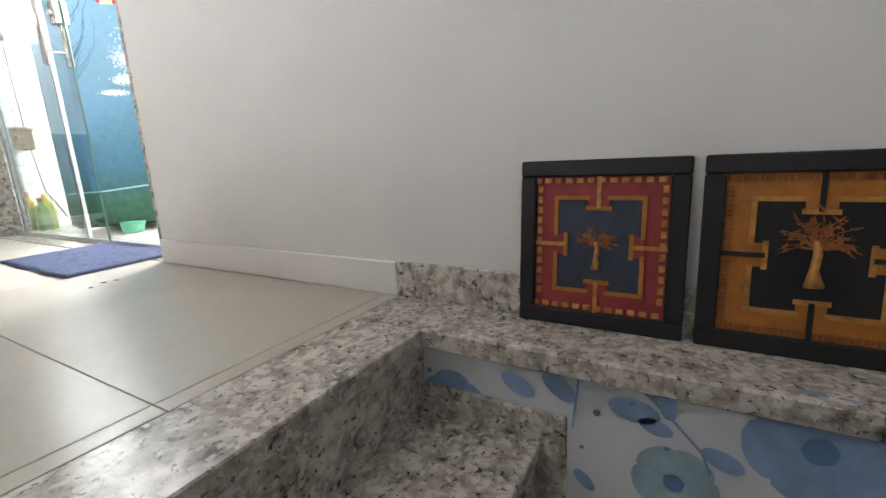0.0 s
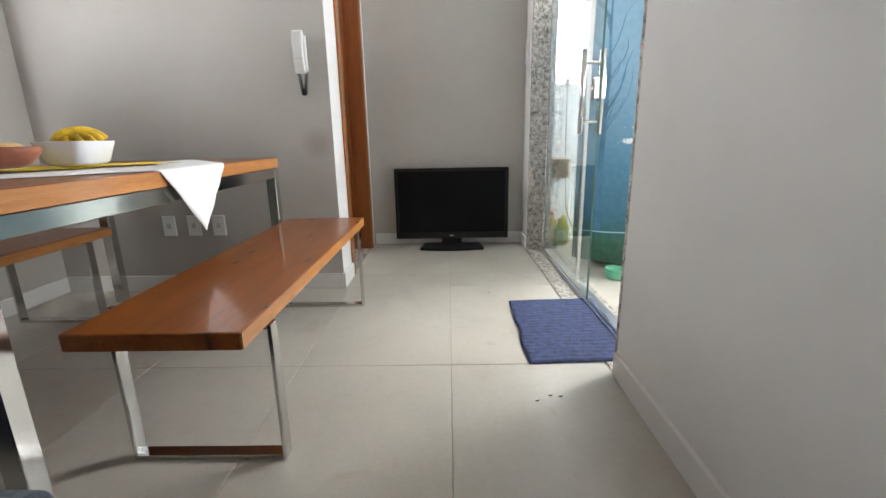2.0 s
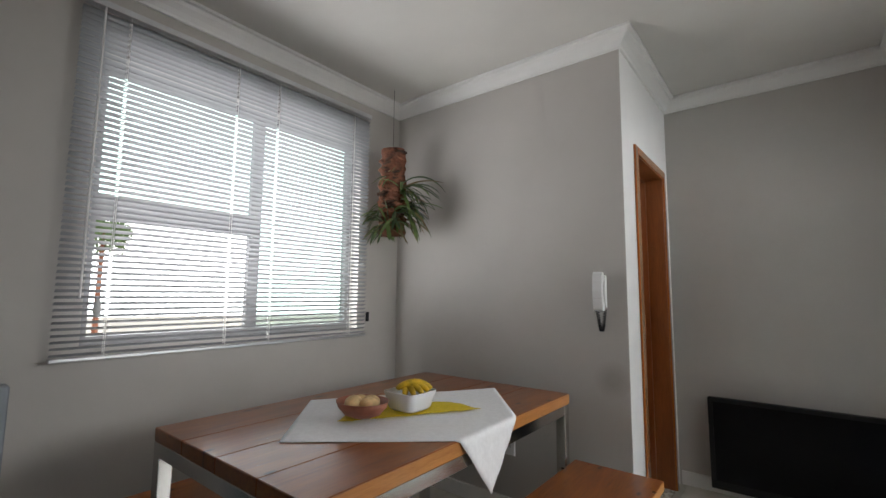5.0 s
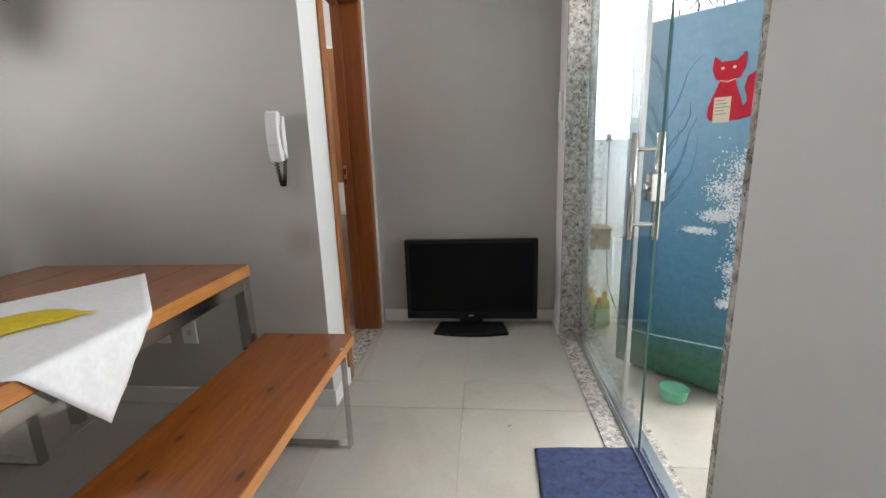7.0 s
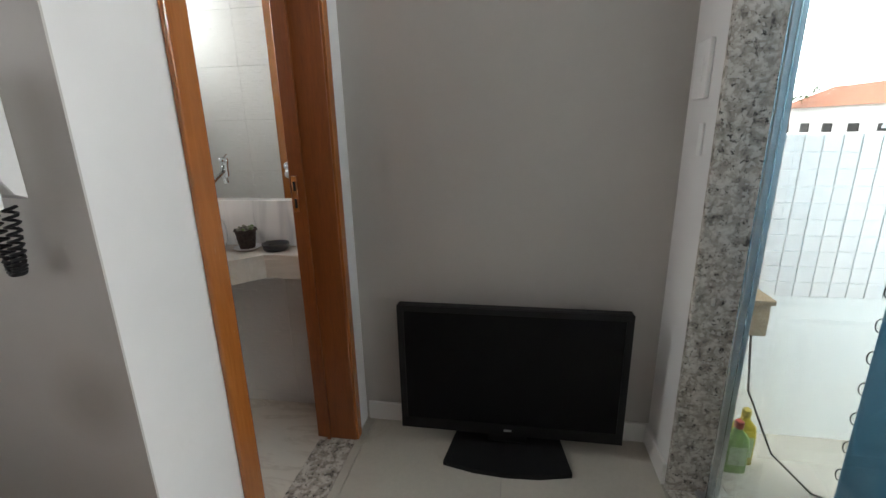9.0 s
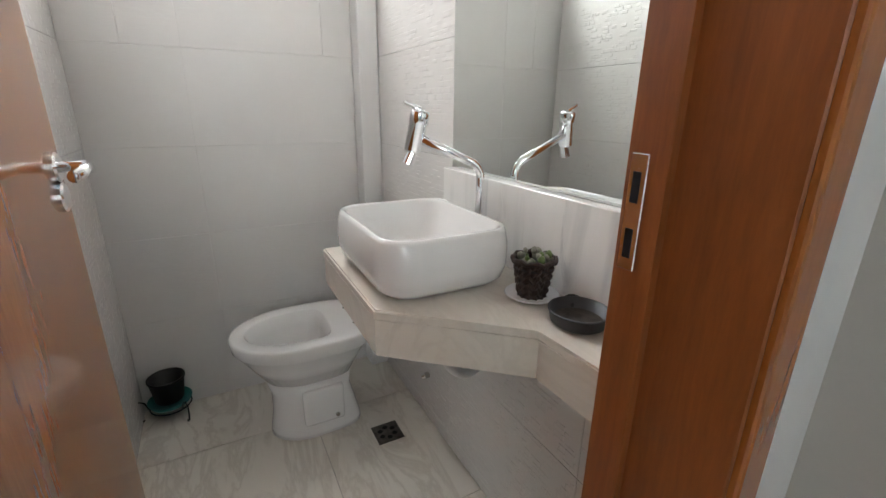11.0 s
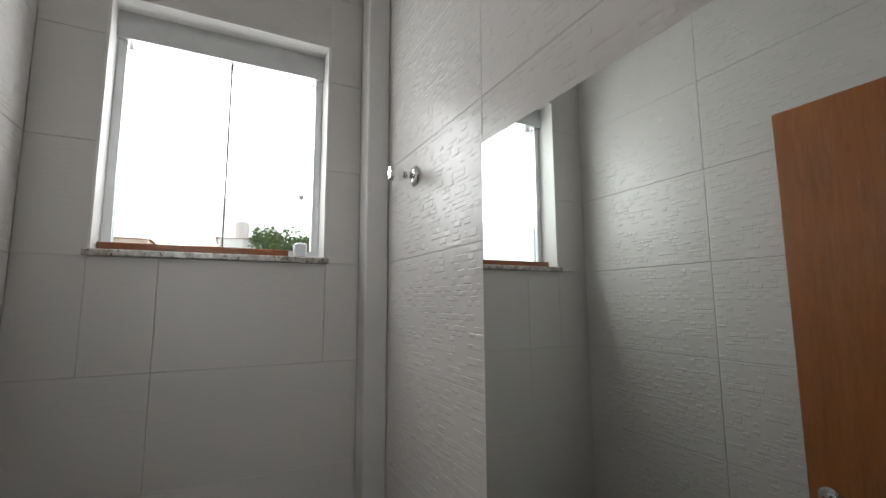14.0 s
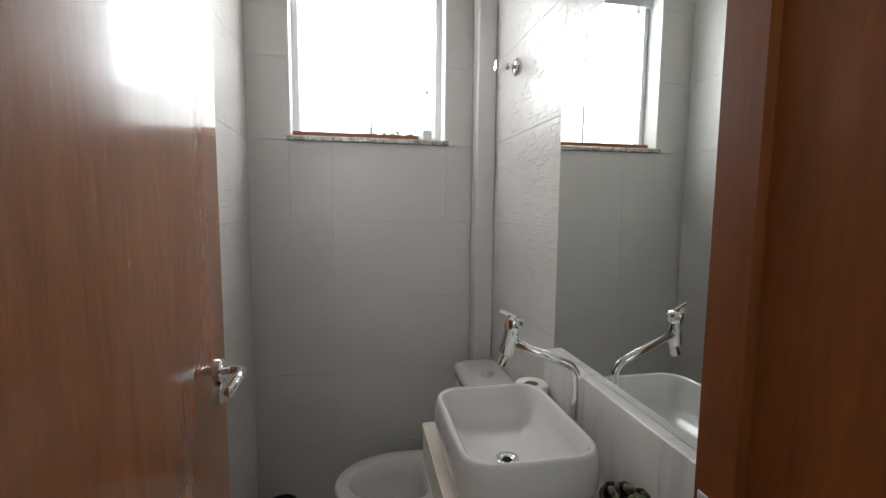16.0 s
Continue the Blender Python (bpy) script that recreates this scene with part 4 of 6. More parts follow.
def picture(y1, width, height, field, tree, label, seed):
    r = random.Random(seed)
    p = thing("framed_picture", label, "picture", (1.188, y1 - width / 2, 0.001))
    made = []
    fw = 0.032
    made.append(part("frame", boxes((0, 0.02, 0, width, 0, fw), (0, 0.02, 0, width, height - fw, height), (0, 0.02, 0, fw, fw, height - fw), (0, 0.02, width - fw, width, fw, height - fw), bevel=0.003), BLACK_FRAME, None))
    made.append(part("board", boxes((0.012, 0.018, fw, width - fw, fw, height - fw)), field, None))
    a, b = 0.074, 0.032
    inner = boxes((0.0095, 0.0115, a, width - a, a, height - a))
    made.append(part("panel", inner, NAVY if field is RED_MAT else BLACK_FRAME, None))
    line = 0.004
    c, n = a, 0.02
    W, H = width, height
    for q in ((c, W / 2 - n, c), (W / 2 + n, W - c, c), (c, W / 2 - n, H - c), (W / 2 + n, W - c, H - c), (W / 2 - n, W / 2 + n, c + n), (W / 2 - n, W / 2 + n, H - c - n)):
        made.append(part("moulding", boxes((0.006, 0.0094, q[0] - line, q[1] + line, q[2] - line, q[2] + line)), GOLD if field is OCHRE else OCHRE, None))
    for q in ((c, H / 2 - n, c), (H / 2 + n, H - c, c), (c, H / 2 - n, W - c), (H / 2 + n, H - c, W - c), (H / 2 - n, H / 2 + n, c + n), (H / 2 - n, H / 2 + n, W - c - n)):
        made.append(part("moulding", boxes((0.006, 0.0094, q[2] - line, q[2] + line, q[0] - line, q[1] + line)), GOLD if field is OCHRE else OCHRE, None))
    for q0, q1, q2, q3 in ((W / 2 - n, W / 2 + n, c - 0.001, c + n), (W / 2 - n, W / 2 + n, H - c - n, H - c + 0.001), (c - 0.001, c + n, H / 2 - n, H / 2 + n), (W - c - n, W - c + 0.001, H / 2 - n, H / 2 + n)):
        made.append(part("notch", boxes((0.0078, 0.0094, q0, q1, q2, q3)), field, None))
    for q0, q1, q2, q3 in ((W / 2 - 0.004, W / 2 + 0.004, b, c + n), (W / 2 - 0.004, W / 2 + 0.004, H - c - n, H - b), (b, c + n, H / 2 - 0.004, H / 2 + 0.004), (W - c - n, W - b, H / 2 - 0.004, H / 2 + 0.004)):
        made.append(part("cross_bar", boxes((0.0055, 0.0077, q0, q1, q2, q3)), GOLD if field is RED_MAT else BLACK_FRAME, None))
    bm = bmesh.new()
    step = 0.021 if field is RED_MAT else 0.008
    m = fw + 0.008
    k = 0.0
    while k < W - 2 * m:
        for zz in (m, H - m):
            add_box(bm, 0.006, 0.0119, m + k, m + k + step * 0.62, zz - 0.005, zz + 0.005, 0.001)
        k += step
    k = step
    while k < H - 2 * m - step:
        for yy in (m, W - m):
            add_box(bm, 0.006, 0.0119, yy - 0.005, yy + 0.005, m + k, m + k + step * 0.62, 0.001)
        k += step
    made.append(part("bead_border", bm, GOLD if field is RED_MAT else COPPER, None))
    bx, bz = W / 2, H * 0.36
    q = tree
    made.append(part("tree_trunk", tube([(0.006, bx, bz), (0.006, bx + 0.002, bz + 0.02 * q), (0.006, bx - 0.001, bz + 0.04 * q), (0.006, bx + 0.003, bz + 0.055 * q)], [0.011 * q, 0.005 * q, 0.005 * q, 0.003 * q], 8), GOLD, None, "", True))
    bm = bmesh.new()

    def twig(o, e, w):
        d = (e - o).normalized()
        sd = Vector((0, -d.z, d.y)) * w
        bm.faces.new([bm.verts.new(o - sd), bm.verts.new(o + sd), bm.verts.new(e + sd * 0.3), bm.verts.new(e - sd * 0.3)])

    fork = Vector((0.005, bx + 0.002, bz + 0.045 * q))
    for k in range(42):
        ang = r.uniform(-0.35, math.pi + 0.35)
        reach = r.uniform(0.35, 1.0)
        tip = fork + Vector((-r.uniform(0.0, 0.004), 0.044 * q * reach * math.cos(ang), (0.004 + 0.044 * reach * math.sin(ang)) * q))
        knee = fork.lerp(tip, 0.55) + Vector((-0.001, r.uniform(-0.005, 0.005) * q, 0.006 * q))
        twig(fork, knee, 0.0011 * q)
        twig(knee, tip, 0.0008 * q)
        for m2 in range(3):
            o = knee.lerp(tip, r.random()) + Vector((-0.0005 * m2, 0, 0))
            twig(o, o + Vector((-r.uniform(0, 0.003), r.uniform(-1, 1) * 0.008 * q, r.uniform(-0.4, 1) * 0.008 * q)), 0.0016 * q)
    made.append(part("tree_crown", bm, COPPER, None))
    lean = pose(1.190, y1 - width, 0.0015, 0, 5.2, 0)
    for ob in made:
        ob.parent = p
        ob.matrix_parent_inverse = p.matrix_basis.inverted()
        ob.matrix_basis = lean
    return p


picture(-2.508, 0.312, 0.335, RED_MAT, 1.0, "black framed picture of a copper tree on red", 1)
picture(-2.838, 0.322, 0.335, OCHRE, 1.35, "black framed picture of a copper tree on ochre", 2)

# hanging plant on a bark slab
DARK_BARK = simple("dark_bark", (0.07, 0.035, 0.02), 0.95, scale=22, var=0.6, bump=0.8)
HX, HY = -1.466, -0.262
SIDE, OUT = Vector((0.83, 0.55, 0)), Vector((0.55, -0.83, 0))      # along the slab's face, and out of it
pl = thing("hanging_plant", "strap-leaved plant growing on a hanging bark slab", "plant", (HX, HY, 1.7))
rr = random.Random(3)
secs = []
for k in range(22):
    z = 1.67 + 0.62 * k / 21
    hw = 0.088 + 0.045 * noise.noise((k * 0.9, 0, 0)) + (0.012 if k % 5 == 2 else 0)
    ring = []
    for q in range(20):
        a = 2 * math.pi * q / 20
        n1 = 1 + 0.30 * noise.noise((math.cos(a) * 2, math.sin(a) * 2, k * 0.8))
        c = Vector((HX, HY, z + 0.010 * noise.noise((a, k, 2)))) + SIDE * (hw * math.cos(a) * n1) + OUT * (0.042 * math.sin(a) * n1)
        ring.append(tuple(c))
    secs.append(ring)
part("bark_slab", loft(secs), BARK, pl, "rough reddish-brown bark slab")
for k in range(70):
    bm = bmesh.new()
    bmesh.ops.create_icosphere(bm, subdivisions=1, radius=1.0)
    sz = rr.uniform(0.014, 0.036)
    for v in bm.verts:
        v.co *= 1 + 0.55 * noise.noise(v.co * 1.7 + Vector((k * 3.1, 0, 0)))
    bmesh.ops.scale(bm, vec=(sz * 1.4, sz * 0.6, sz * 0.55), verts=bm.verts)
    bmesh.ops.rotate(bm, cent=(0, 0, 0), matrix=Matrix.Rotation(0.58 + rr.uniform(-0.3, 0.3), 3, "Z") @ Matrix.Rotation(rr.uniform(-0.5, 0.5), 3, "Y"), verts=bm.verts)
    c = Vector((HX, HY, rr.uniform(1.69, 2.28))) + SIDE * rr.uniform(-0.075, 0.075) + OUT * rr.uniform(0.026, 0.042)
    bmesh.ops.translate(bm, vec=c, verts=bm.verts)
    part("bark_flake", bm, BARK if k % 3 else DARK_BARK, pl)
part("wire", tube([(HX, HY, 2.27), (HX, HY, CEIL)], 0.0015, 5), BLACK_PLASTIC, pl)


def strap(bm, o, d, length, width, droop, twist):
    """A channelled strap leaf that leaves along d and bends down under its weight."""
    d, p = Vector(d).normalized(), Vector(o)
    prev, n = None, 8
    for k in range(n + 1):
        t = k / n
        side = d.cross(Vector((0, 0, 1)))
        side = (side if side.length > 0.05 else Vector((1, 0, 0))).normalized()
        side = (side + Vector((0, 0, twist * t))).normalized()
        w = width * (0.35 + 0.65 * math.sin(math.pi * (0.12 + 0.80 * t)))
        if k == n:
            w = 0.001
        low = d.cross(side).normalized() * w * 0.25
        cur = (bm.verts.new(p - side * w / 2), bm.verts.new(p + low), bm.verts.new(p + side * w / 2))
        if prev:
            bm.faces.new((prev[0], prev[1], cur[1], cur[0]))
            bm.faces.new((prev[1], prev[2], cur[2], cur[1]))
        prev = cur
        p = p + d * (length / n)
        d = (d + Vector((0, 0, -droop / n))).normalized()


DRY_LEAF = simple("dry_leaf_tan", (0.20, 0.15, 0.07), 0.7, scale=14, var=0.4)
# tufts: along the face, height, number of leaves, reach to the side, length
for along, z0, count, lean, reach in ((0.07, 1.98, 26, 1.0, 0.23), (0.03, 1.82, 30, 0.5, 0.19), (-0.03, 1.74, 26, -0.2, 0.16), (-0.08, 1.84, 16, -0.8, 0.13), (0.09, 1.86, 22, 1.0, 0.21), (-0.02, 2.06, 8, -0.3, 0.09)):
    for k in range(count):
        bm = bmesh.new()
        o = Vector((HX, HY, z0 + rr.gauss(0, 0.025))) + SIDE * (along + rr.gauss(0, 0.014)) + OUT * rr.uniform(0.01, 0.045)
        d = SIDE * (lean + rr.gauss(0, 0.55)) + OUT * rr.uniform(-0.1, 0.75) + Vector((0, 0, rr.uniform(-0.6, 0.55)))
        strap(bm, o, d, reach * rr.uniform(0.7, 1.5), rr.uniform(0.014, 0.029), rr.uniform(0.8, 2.4), rr.uniform(-0.6, 0.6))
        part("leaf", bm, rr.choice((PLANT_GREEN, PLANT_GREEN, DARK_LEAF, DARK_LEAF, DRY_LEAF)), pl, "", True)
for up, reach, w, droop in ((2.03, 0.36, 0.030, 2.1), (2.02, 0.31, 0.024, 1.1), (1.98, 0.30, 0.020, 1.6)):
    bm = bmesh.new()
    strap(bm, Vector((HX, HY, up)) + SIDE * 0.07 + OUT * 0.03, SIDE + Vector((0, 0, 0.75 if droop > 2 else 0.05)), reach, w, droop, 0.15)
    part("long_leaf", bm, DARK_LEAF, pl, "long arching dark leaf", True)

# ---- balcony things ----


def print_mat():
    m = Mat("misty_forest_print", (0.15, 0.3, 0.45), 0.35)
    tc = m.n.new("ShaderNodeTexCoord")
    sep = m.n.new("ShaderNodeSeparateXYZ")
    m.link(tc.outputs["Object"], sep.inputs[0])
    add = m.n.new("ShaderNodeMath")
    add.operation = "MULTIPLY_ADD"
    add.inputs[1].default_value = 0.09
    m.link(m.noise(m.coords(), 3, 5), add.inputs[0])
    m.link(sep.outputs["Z"], add.inputs[2])
    div = m.n.new("ShaderNodeMath")
    div.operation = "DIVIDE"
    div.inputs[1].default_value = 1.85
    m.link(add.outputs[0], div.inputs[0])
    col = m.ramp(div.outputs[0], [(0.03, (0.01, 0.06, 0.02)), (0.12, (0.02, 0.10, 0.035)), (0.17, (0.025, 0.11, 0.12)), (0.24, (0.035, 0.14, 0.22)), (0.42, (0.06, 0.20, 0.32)), (0.7, (0.13, 0.29, 0.42)), (1.0, (0.20, 0.36, 0.48))])
    m.color(m.mix(0.12, col, m.ramp(m.noise(m.coords(), 26, 5), [(0.3, (0.02, 0.08, 0.12)), (0.7, (0.3, 0.45, 0.55))])))
    return m.m


PRINT = print_mat()
TREE_PRINT = simple("print_tree_blue", (0.05, 0.16, 0.26), 0.4, scale=9, var=0.3)
BLOSSOM = simple("print_blossom", (0.70, 0.74, 0.76), 0.45, scale=60, var=0.25)
FELT = simple("red_felt", (0.48, 0.012, 0.035), 0.9, scale=90, var=0.15, bump=0.3)
PAPER = simple("cream_paper", (0.62, 0.55, 0.40), 0.8, scale=12, var=0.06)
# refrigerator turned by 45 degrees; local u runs along its front, v into it
FR0, FRU = Vector((1.485, 0.470, 0)), Vector((0.715, -0.699, 0))
FRV = Vector((0.699, 0.715, 0))
FW, FD, FH = 0.57, 0.56, 1.79
F_ANG = math.degrees(math.atan2(FRU.y, FRU.x))
FM = pose(FR0.x, FR0.y, -0.012, 0, 0, F_ANG)
fridge = thing("refrigerator", "tall refrigerator wrapped in a misty blue forest print", "refrigerator", (FR0.x, FR0.y, -0.012))


def on_fridge(name, bm, mat, label="", smooth=False, parent=None):
    ob = part(name, bm, mat, parent or fridge, label, smooth)
    ob.matrix_basis = FM
    return ob


on_fridge("body", boxes((0, FW, 0.062, FD, 0.03, FH), bevel=0.008, seg=2), PRINT)
on_fridge("door", boxes((0, FW, 0.0, 0.055, 0.05, FH - 0.004), bevel=0.012, seg=3), PRINT, "door wrapped in a forest print")
on_fridge("gasket", boxes((0.012, FW - 0.012, 0.0551, 0.0619, 0.06, FH - 0.012)), BLACK_PLASTIC)
for u in (0.04, FW - 0.04):
    for v in (0.06, FD - 0.06):
        on_fridge("foot", lathe([(0.02, 0.0), (0.022, 0.01), (0.016, 0.029)], (u, v, 0.0), 12), WHITE_PLASTIC)

for k in range(15):
    zl = 0.42 + 0.085 * k
    on_fridge("edge_loop", tube([(-0.004 - 0.010 * math.sin(q * 0.52), 0.058, zl + 0.018 * math.cos(q * 0.52)) for q in range(7)], 0.0016, 5), BLACK_PLASTIC, "", True)


def limb(bm, pts, w):
    prev = None
    for k, (u, z) in enumerate(pts):
        ww = w * (1 - 0.75 * k / (len(pts) - 1))
        cur = (bm.verts.new((u - ww / 2, -0.0012, z)), bm.verts.new((u + ww / 2, -0.0012, z)))
        if prev:
            bm.faces.new((prev[0], prev[1], cur[1], cur[0]))
        prev = cur


bm = bmesh.new()
r4 = random.Random(11)
limb(bm, [(0.165, 0.26), (0.160, 0.5), (0.162, 0.8), (0.168, 1.05), (0.175, 1.25), (0.165, 1.5), (0.17, 1.76)], 0.045)
for k in range(26):
    z0 = r4.uniform(0.85, 1.55)
    s = r4.choice((-1, 1))
    ln = r4.uniform(0.1, 0.3)
    u0 = 0.166
    pts = [(max(0.01, min(FW - 0.01, u0 + s * ln * t * (0.75 + 0.25 * math.sin(t * 4 + k)))), min(1.77, z0 + ln * 1.25 * t ** 0.85)) for t in (0, 0.25, 0.5, 0.75, 1.0)]
    limb(bm, pts, r4.uniform(0.006, 0.014))
on_fridge("printed_tree", bm, TREE_PRINT)
bm = bmesh.new()
bm.faces.new([bm.verts.new((u, -0.0014, z)) for u, z in ((0.0, 0.245), (0.2, 0.25), (FW, 0.285), (FW, 0.296), (0.2, 0.258), (0.0, 0.252))])
on_fridge("printed_path", bm, FLOWER_B)
bm = bmesh.new()


def blossoms(bm, n, place):
    for k in range(n):
        c, ax, ay = place()
        rad = r4.uniform(0.0012, 0.0042)
        bm.faces.new([bm.verts.new(c + ax * (rad * math.cos(q * 1.047 + k)) + ay * (rad * math.sin(q * 1.047 + k))) for q in range(6)])


clusters = [(0.53, 1.12, 0.09, 0.075), (0.46, 1.02, 0.075, 0.05), (0.43, 0.90, 0.06, 0.022), (0.50, 0.93, 0.07, 0.05), (0.36, 0.83, 0.055, 0.012), (0.53, 0.80, 0.04, 0.05), (0.51, 0.66, 0.04, 0.05), (0.53, 0.56, 0.03, 0.04), (0.50, 0.50, 0.03, 0.02), (0.55, 0.4, 0.02, 0.05)]


def front_place():
    cu, cz, ru, rz = r4.choice(clusters[:5] + clusters)
    u = cu + r4.gauss(0, 0.55) * ru
    z = cz + r4.gauss(0, 0.55) * rz
    return Vector((min(FW - 0.016, u), -0.0016 - r4.random() * 0.0006, z)), Vector((1, 0, 0)), Vector((0, 0, 1))


def side_place():
    v = abs(r4.gauss(0, 0.13)) + 0.07
    z = 0.85 + r4.gauss(0, 0.28)
    return Vector((FW + 0.0012 + r4.random() * 0.0006, min(FD - 0.02, v), max(0.35, min(1.5, z)))), Vector((0, 1, 0)), Vector((0, 0, 1))


blossoms(bm, 4600, front_place)
blossoms(bm, 2200, side_place)
on_fridge("printed_blossom", bm, BLOSSOM, "white printed blossom branches")
bm = bmesh.new()
limb(bm, [(FW - 0.012, 0.97), (0.48, 0.925), (0.40, 0.86), (0.33, 0.82)], 0.008)
limb(bm, [(FW - 0.012, 0.70), (0.50, 0.66), (0.48, 0.55)], 0.006)
on_fridge("printed_branch", bm, TREE_PRINT)

# felt cat on the door
cat = thing("felt_cat", "flat red felt cat cut-out stuck on the refrigerator", "decoration", (FR0.x + 0.2, FR0.y - 0.2, 1.4))


def flat_shape(pts, v0, v1):
    return loft([[(u, v0, z) for u, z in pts], [(u, v1, z) for u, z in pts]])


def ellipse(cu, cz, ru, rz, n=28):
    return [(cu + ru * math.cos(2 * math.pi * k / n), cz + rz * math.sin(2 * math.pi * k / n)) for k in range(n)]


CU, CZ = 0.415, 1.37
head = [(CU - 0.062, CZ + 0.16), (CU - 0.058, CZ + 0.215), (CU - 0.028, CZ + 0.188), (CU + 0.028, CZ + 0.188), (CU + 0.058, CZ + 0.218), (CU + 0.062, CZ + 0.16), (CU + 0.045, CZ + 0.118), (CU, CZ + 0.105), (CU - 0.045, CZ + 0.118)]
body = [(CU + a, CZ + b) for a, b in ((-0.026, 0.125), (-0.036, 0.09), (-0.052, 0.05), (-0.066, 0.005), (-0.068, -0.03), (-0.056, -0.05), (0.0, -0.055), (0.055, -0.052), (0.075, -0.03), (0.066, 0.005), (0.05, 0.05), (0.034, 0.09), (0.026, 0.125))]
for nm, bmx in (("head", flat_shape(head, -0.006, -0.002)), ("torso", flat_shape(body, -0.0055, -0.002))):
    ob = part(nm, bmx, FELT, cat)
    ob.matrix_basis = FM
tail = [(CU + 0.045, CZ - 0.03), (CU + 0.083, CZ - 0.018), (CU + 0.103, CZ + 0.015), (CU + 0.098, CZ + 0.05), (CU + 0.086, CZ + 0.08), (CU + 0.09, CZ + 0.108), (CU + 0.112, CZ + 0.122), (CU + 0.134, CZ + 0.116)]
bm = tube([(u, 0, z) for u, z in tail], [0.024, 0.026, 0.026, 0.024, 0.022, 0.021, 0.02, 0.014], 10)
bmesh.ops.scale(bm, vec=(1, 0.1, 1), verts=bm.verts)
bmesh.ops.translate(bm, vec=(0, -0.0045, 0), verts=bm.verts)
part("tail", bm, FELT, cat, "", True).matrix_basis = FM
for du in (-0.022, 0.022):
    part("eye", flat_shape(ellipse(CU + du, CZ + 0.162, 0.007, 0.006, 10), -0.0072, -0.006), PAPER, cat).matrix_basis = FM
part("collar", flat_shape([(CU - 0.03, CZ + 0.116), (CU, CZ + 0.108), (CU + 0.03, CZ + 0.116), (CU + 0.03, CZ + 0.112), (CU, CZ + 0.104), (CU - 0.03, CZ + 0.112)], -0.0068, -0.006), PAPER, cat).matrix_basis = FM
note = thing("paper_note", "small cream paper note pinned over the cat", "note", (FR0.x + 0.2, FR0.y - 0.2, 1.3))
part("sheet", boxes((CU - 0.042, CU + 0.022, -0.0085, -0.0078, CZ - 0.06, CZ + 0.045)), PAPER, note).matrix_basis = FM
INK = simple("grey_ink", (0.2, 0.2, 0.2), 0.8)
for k in range(5):
    part("writing_line", boxes((CU - 0.036, CU - 0.036 + 0.035 + 0.01 * (k % 3), -0.0089, -0.0086, CZ + 0.030 - 0.014 * k, CZ + 0.033 - 0.014 * k)), INK, note).matrix_basis = FM

# wire bicycle ornament on the refrigerator
orn = thing("wire_ornament", "black wire bicycle ornament on top of the refrigerator", "ornament", (FR0.x + 0.3, FR0.y - 0.1, FH))
zt = FH - 0.012


def wire(pts, rad=0.003, name="wire"):
    part(name, tube(pts, rad, 6), BLACK_PLASTIC, orn, "", True).matrix_basis = FM


for cu, rad in ((0.17, 0.045), (0.36, 0.045)):
    wire([(cu + rad * math.cos(q * 0.35), 0.16, FH + rad + 0.004 + rad * math.sin(q * 0.35)) for q in range(19)], name="wheel")
wire([(0.17, 0.16, FH + 0.05), (0.23, 0.16, FH + 0.10), (0.33, 0.16, FH + 0.10), (0.36, 0.16, FH + 0.05)])
wire([(0.23, 0.16, FH + 0.10), (0.27, 0.16, FH + 0.045), (0.33, 0.16, FH + 0.10)])
for u in (0.20, 0.28, 0.36, 0.44):
    wire([(u, 0.18, FH + 0.004), (u, 0.18, FH + 0.16), (u + 0.04, 0.18, FH + 0.16)], 0.0025, "holder")
wire([(0.14, 0.18, FH + 0.003), (0.50, 0.18, FH + 0.003)], 0.003, "rail")

ob = part("pet_bowl", lathe([(0.045, 0.0), (0.055, 0.01), (0.066, 0.062), (0.068, 0.066), (0.062, 0.066), (0.052, 0.014), (0.01, 0.012)], (1.66, 0.135, -0.0115), 28), simple("mint_plastic", (0.16, 0.50, 0.32), 0.3, scale=8), None, "round mint green plastic bowl on the floor", True)
tagged(ob, "", "bowl")
YEL, GRN = simple("yellow_liquid_bottle", (0.62, 0.50, 0.05), 0.25, scale=8), simple("green_bottle", (0.25, 0.45, 0.12), 0.3, scale=8)
REDCAP = simple("red_cap", (0.45, 0.04, 0.03), 0.4)
LABEL = simple("bottle_label", (0.5, 0.6, 0.4), 0.5)
for (bx, by, bh, mat, cap) in ((1.575, 1.05, 0.24, YEL, YEL), (1.53, 1.0, 0.22, GRN, REDCAP), (1.50, 1.12, 0.26, YEL, REDCAP)):
    bt = thing("detergent_bottle", "plastic cleaning bottle standing on the balcony floor", "bottle", (bx, by, -0.0115), "cleaning bottles")
    part("body", loft([rounded_rect(bx, by, -0.0115 + z * bh, hx, hx * 0.6, hx * 0.35, 4) for z, hx in ((0, 0.036), (0.03, 0.042), (0.55, 0.042), (0.72, 0.036), (0.82, 0.016), (0.88, 0.014))]), mat, bt, "", True)
    part("cap", lathe([(0.016, bh * 0.88 - 0.0115), (0.016, bh - 0.0115), (0.012, bh - 0.008)], (bx, by, 0), 14), cap, bt)
    part("label", boxes((bx - 0.03, bx + 0.03, by - 0.0268, by - 0.0253, 0.03, bh * 0.5)), LABEL, bt)
crate = thing("wooden_shelf", "small weathered wooden shelf fixed to the balcony wall", "shelf", (1.58, 1.17, 0.6))
PALE_WOOD = wood("weathered_wood", (0.22, 0.15, 0.09), (0.42, 0.32, 0.20), "x", 1.0, 0.7, 0.0, False)
part("top", boxes((1.46, 1.61, 1.06, 1.239, 0.655, 0.675), bevel=0.002), PALE_WOOD, crate)
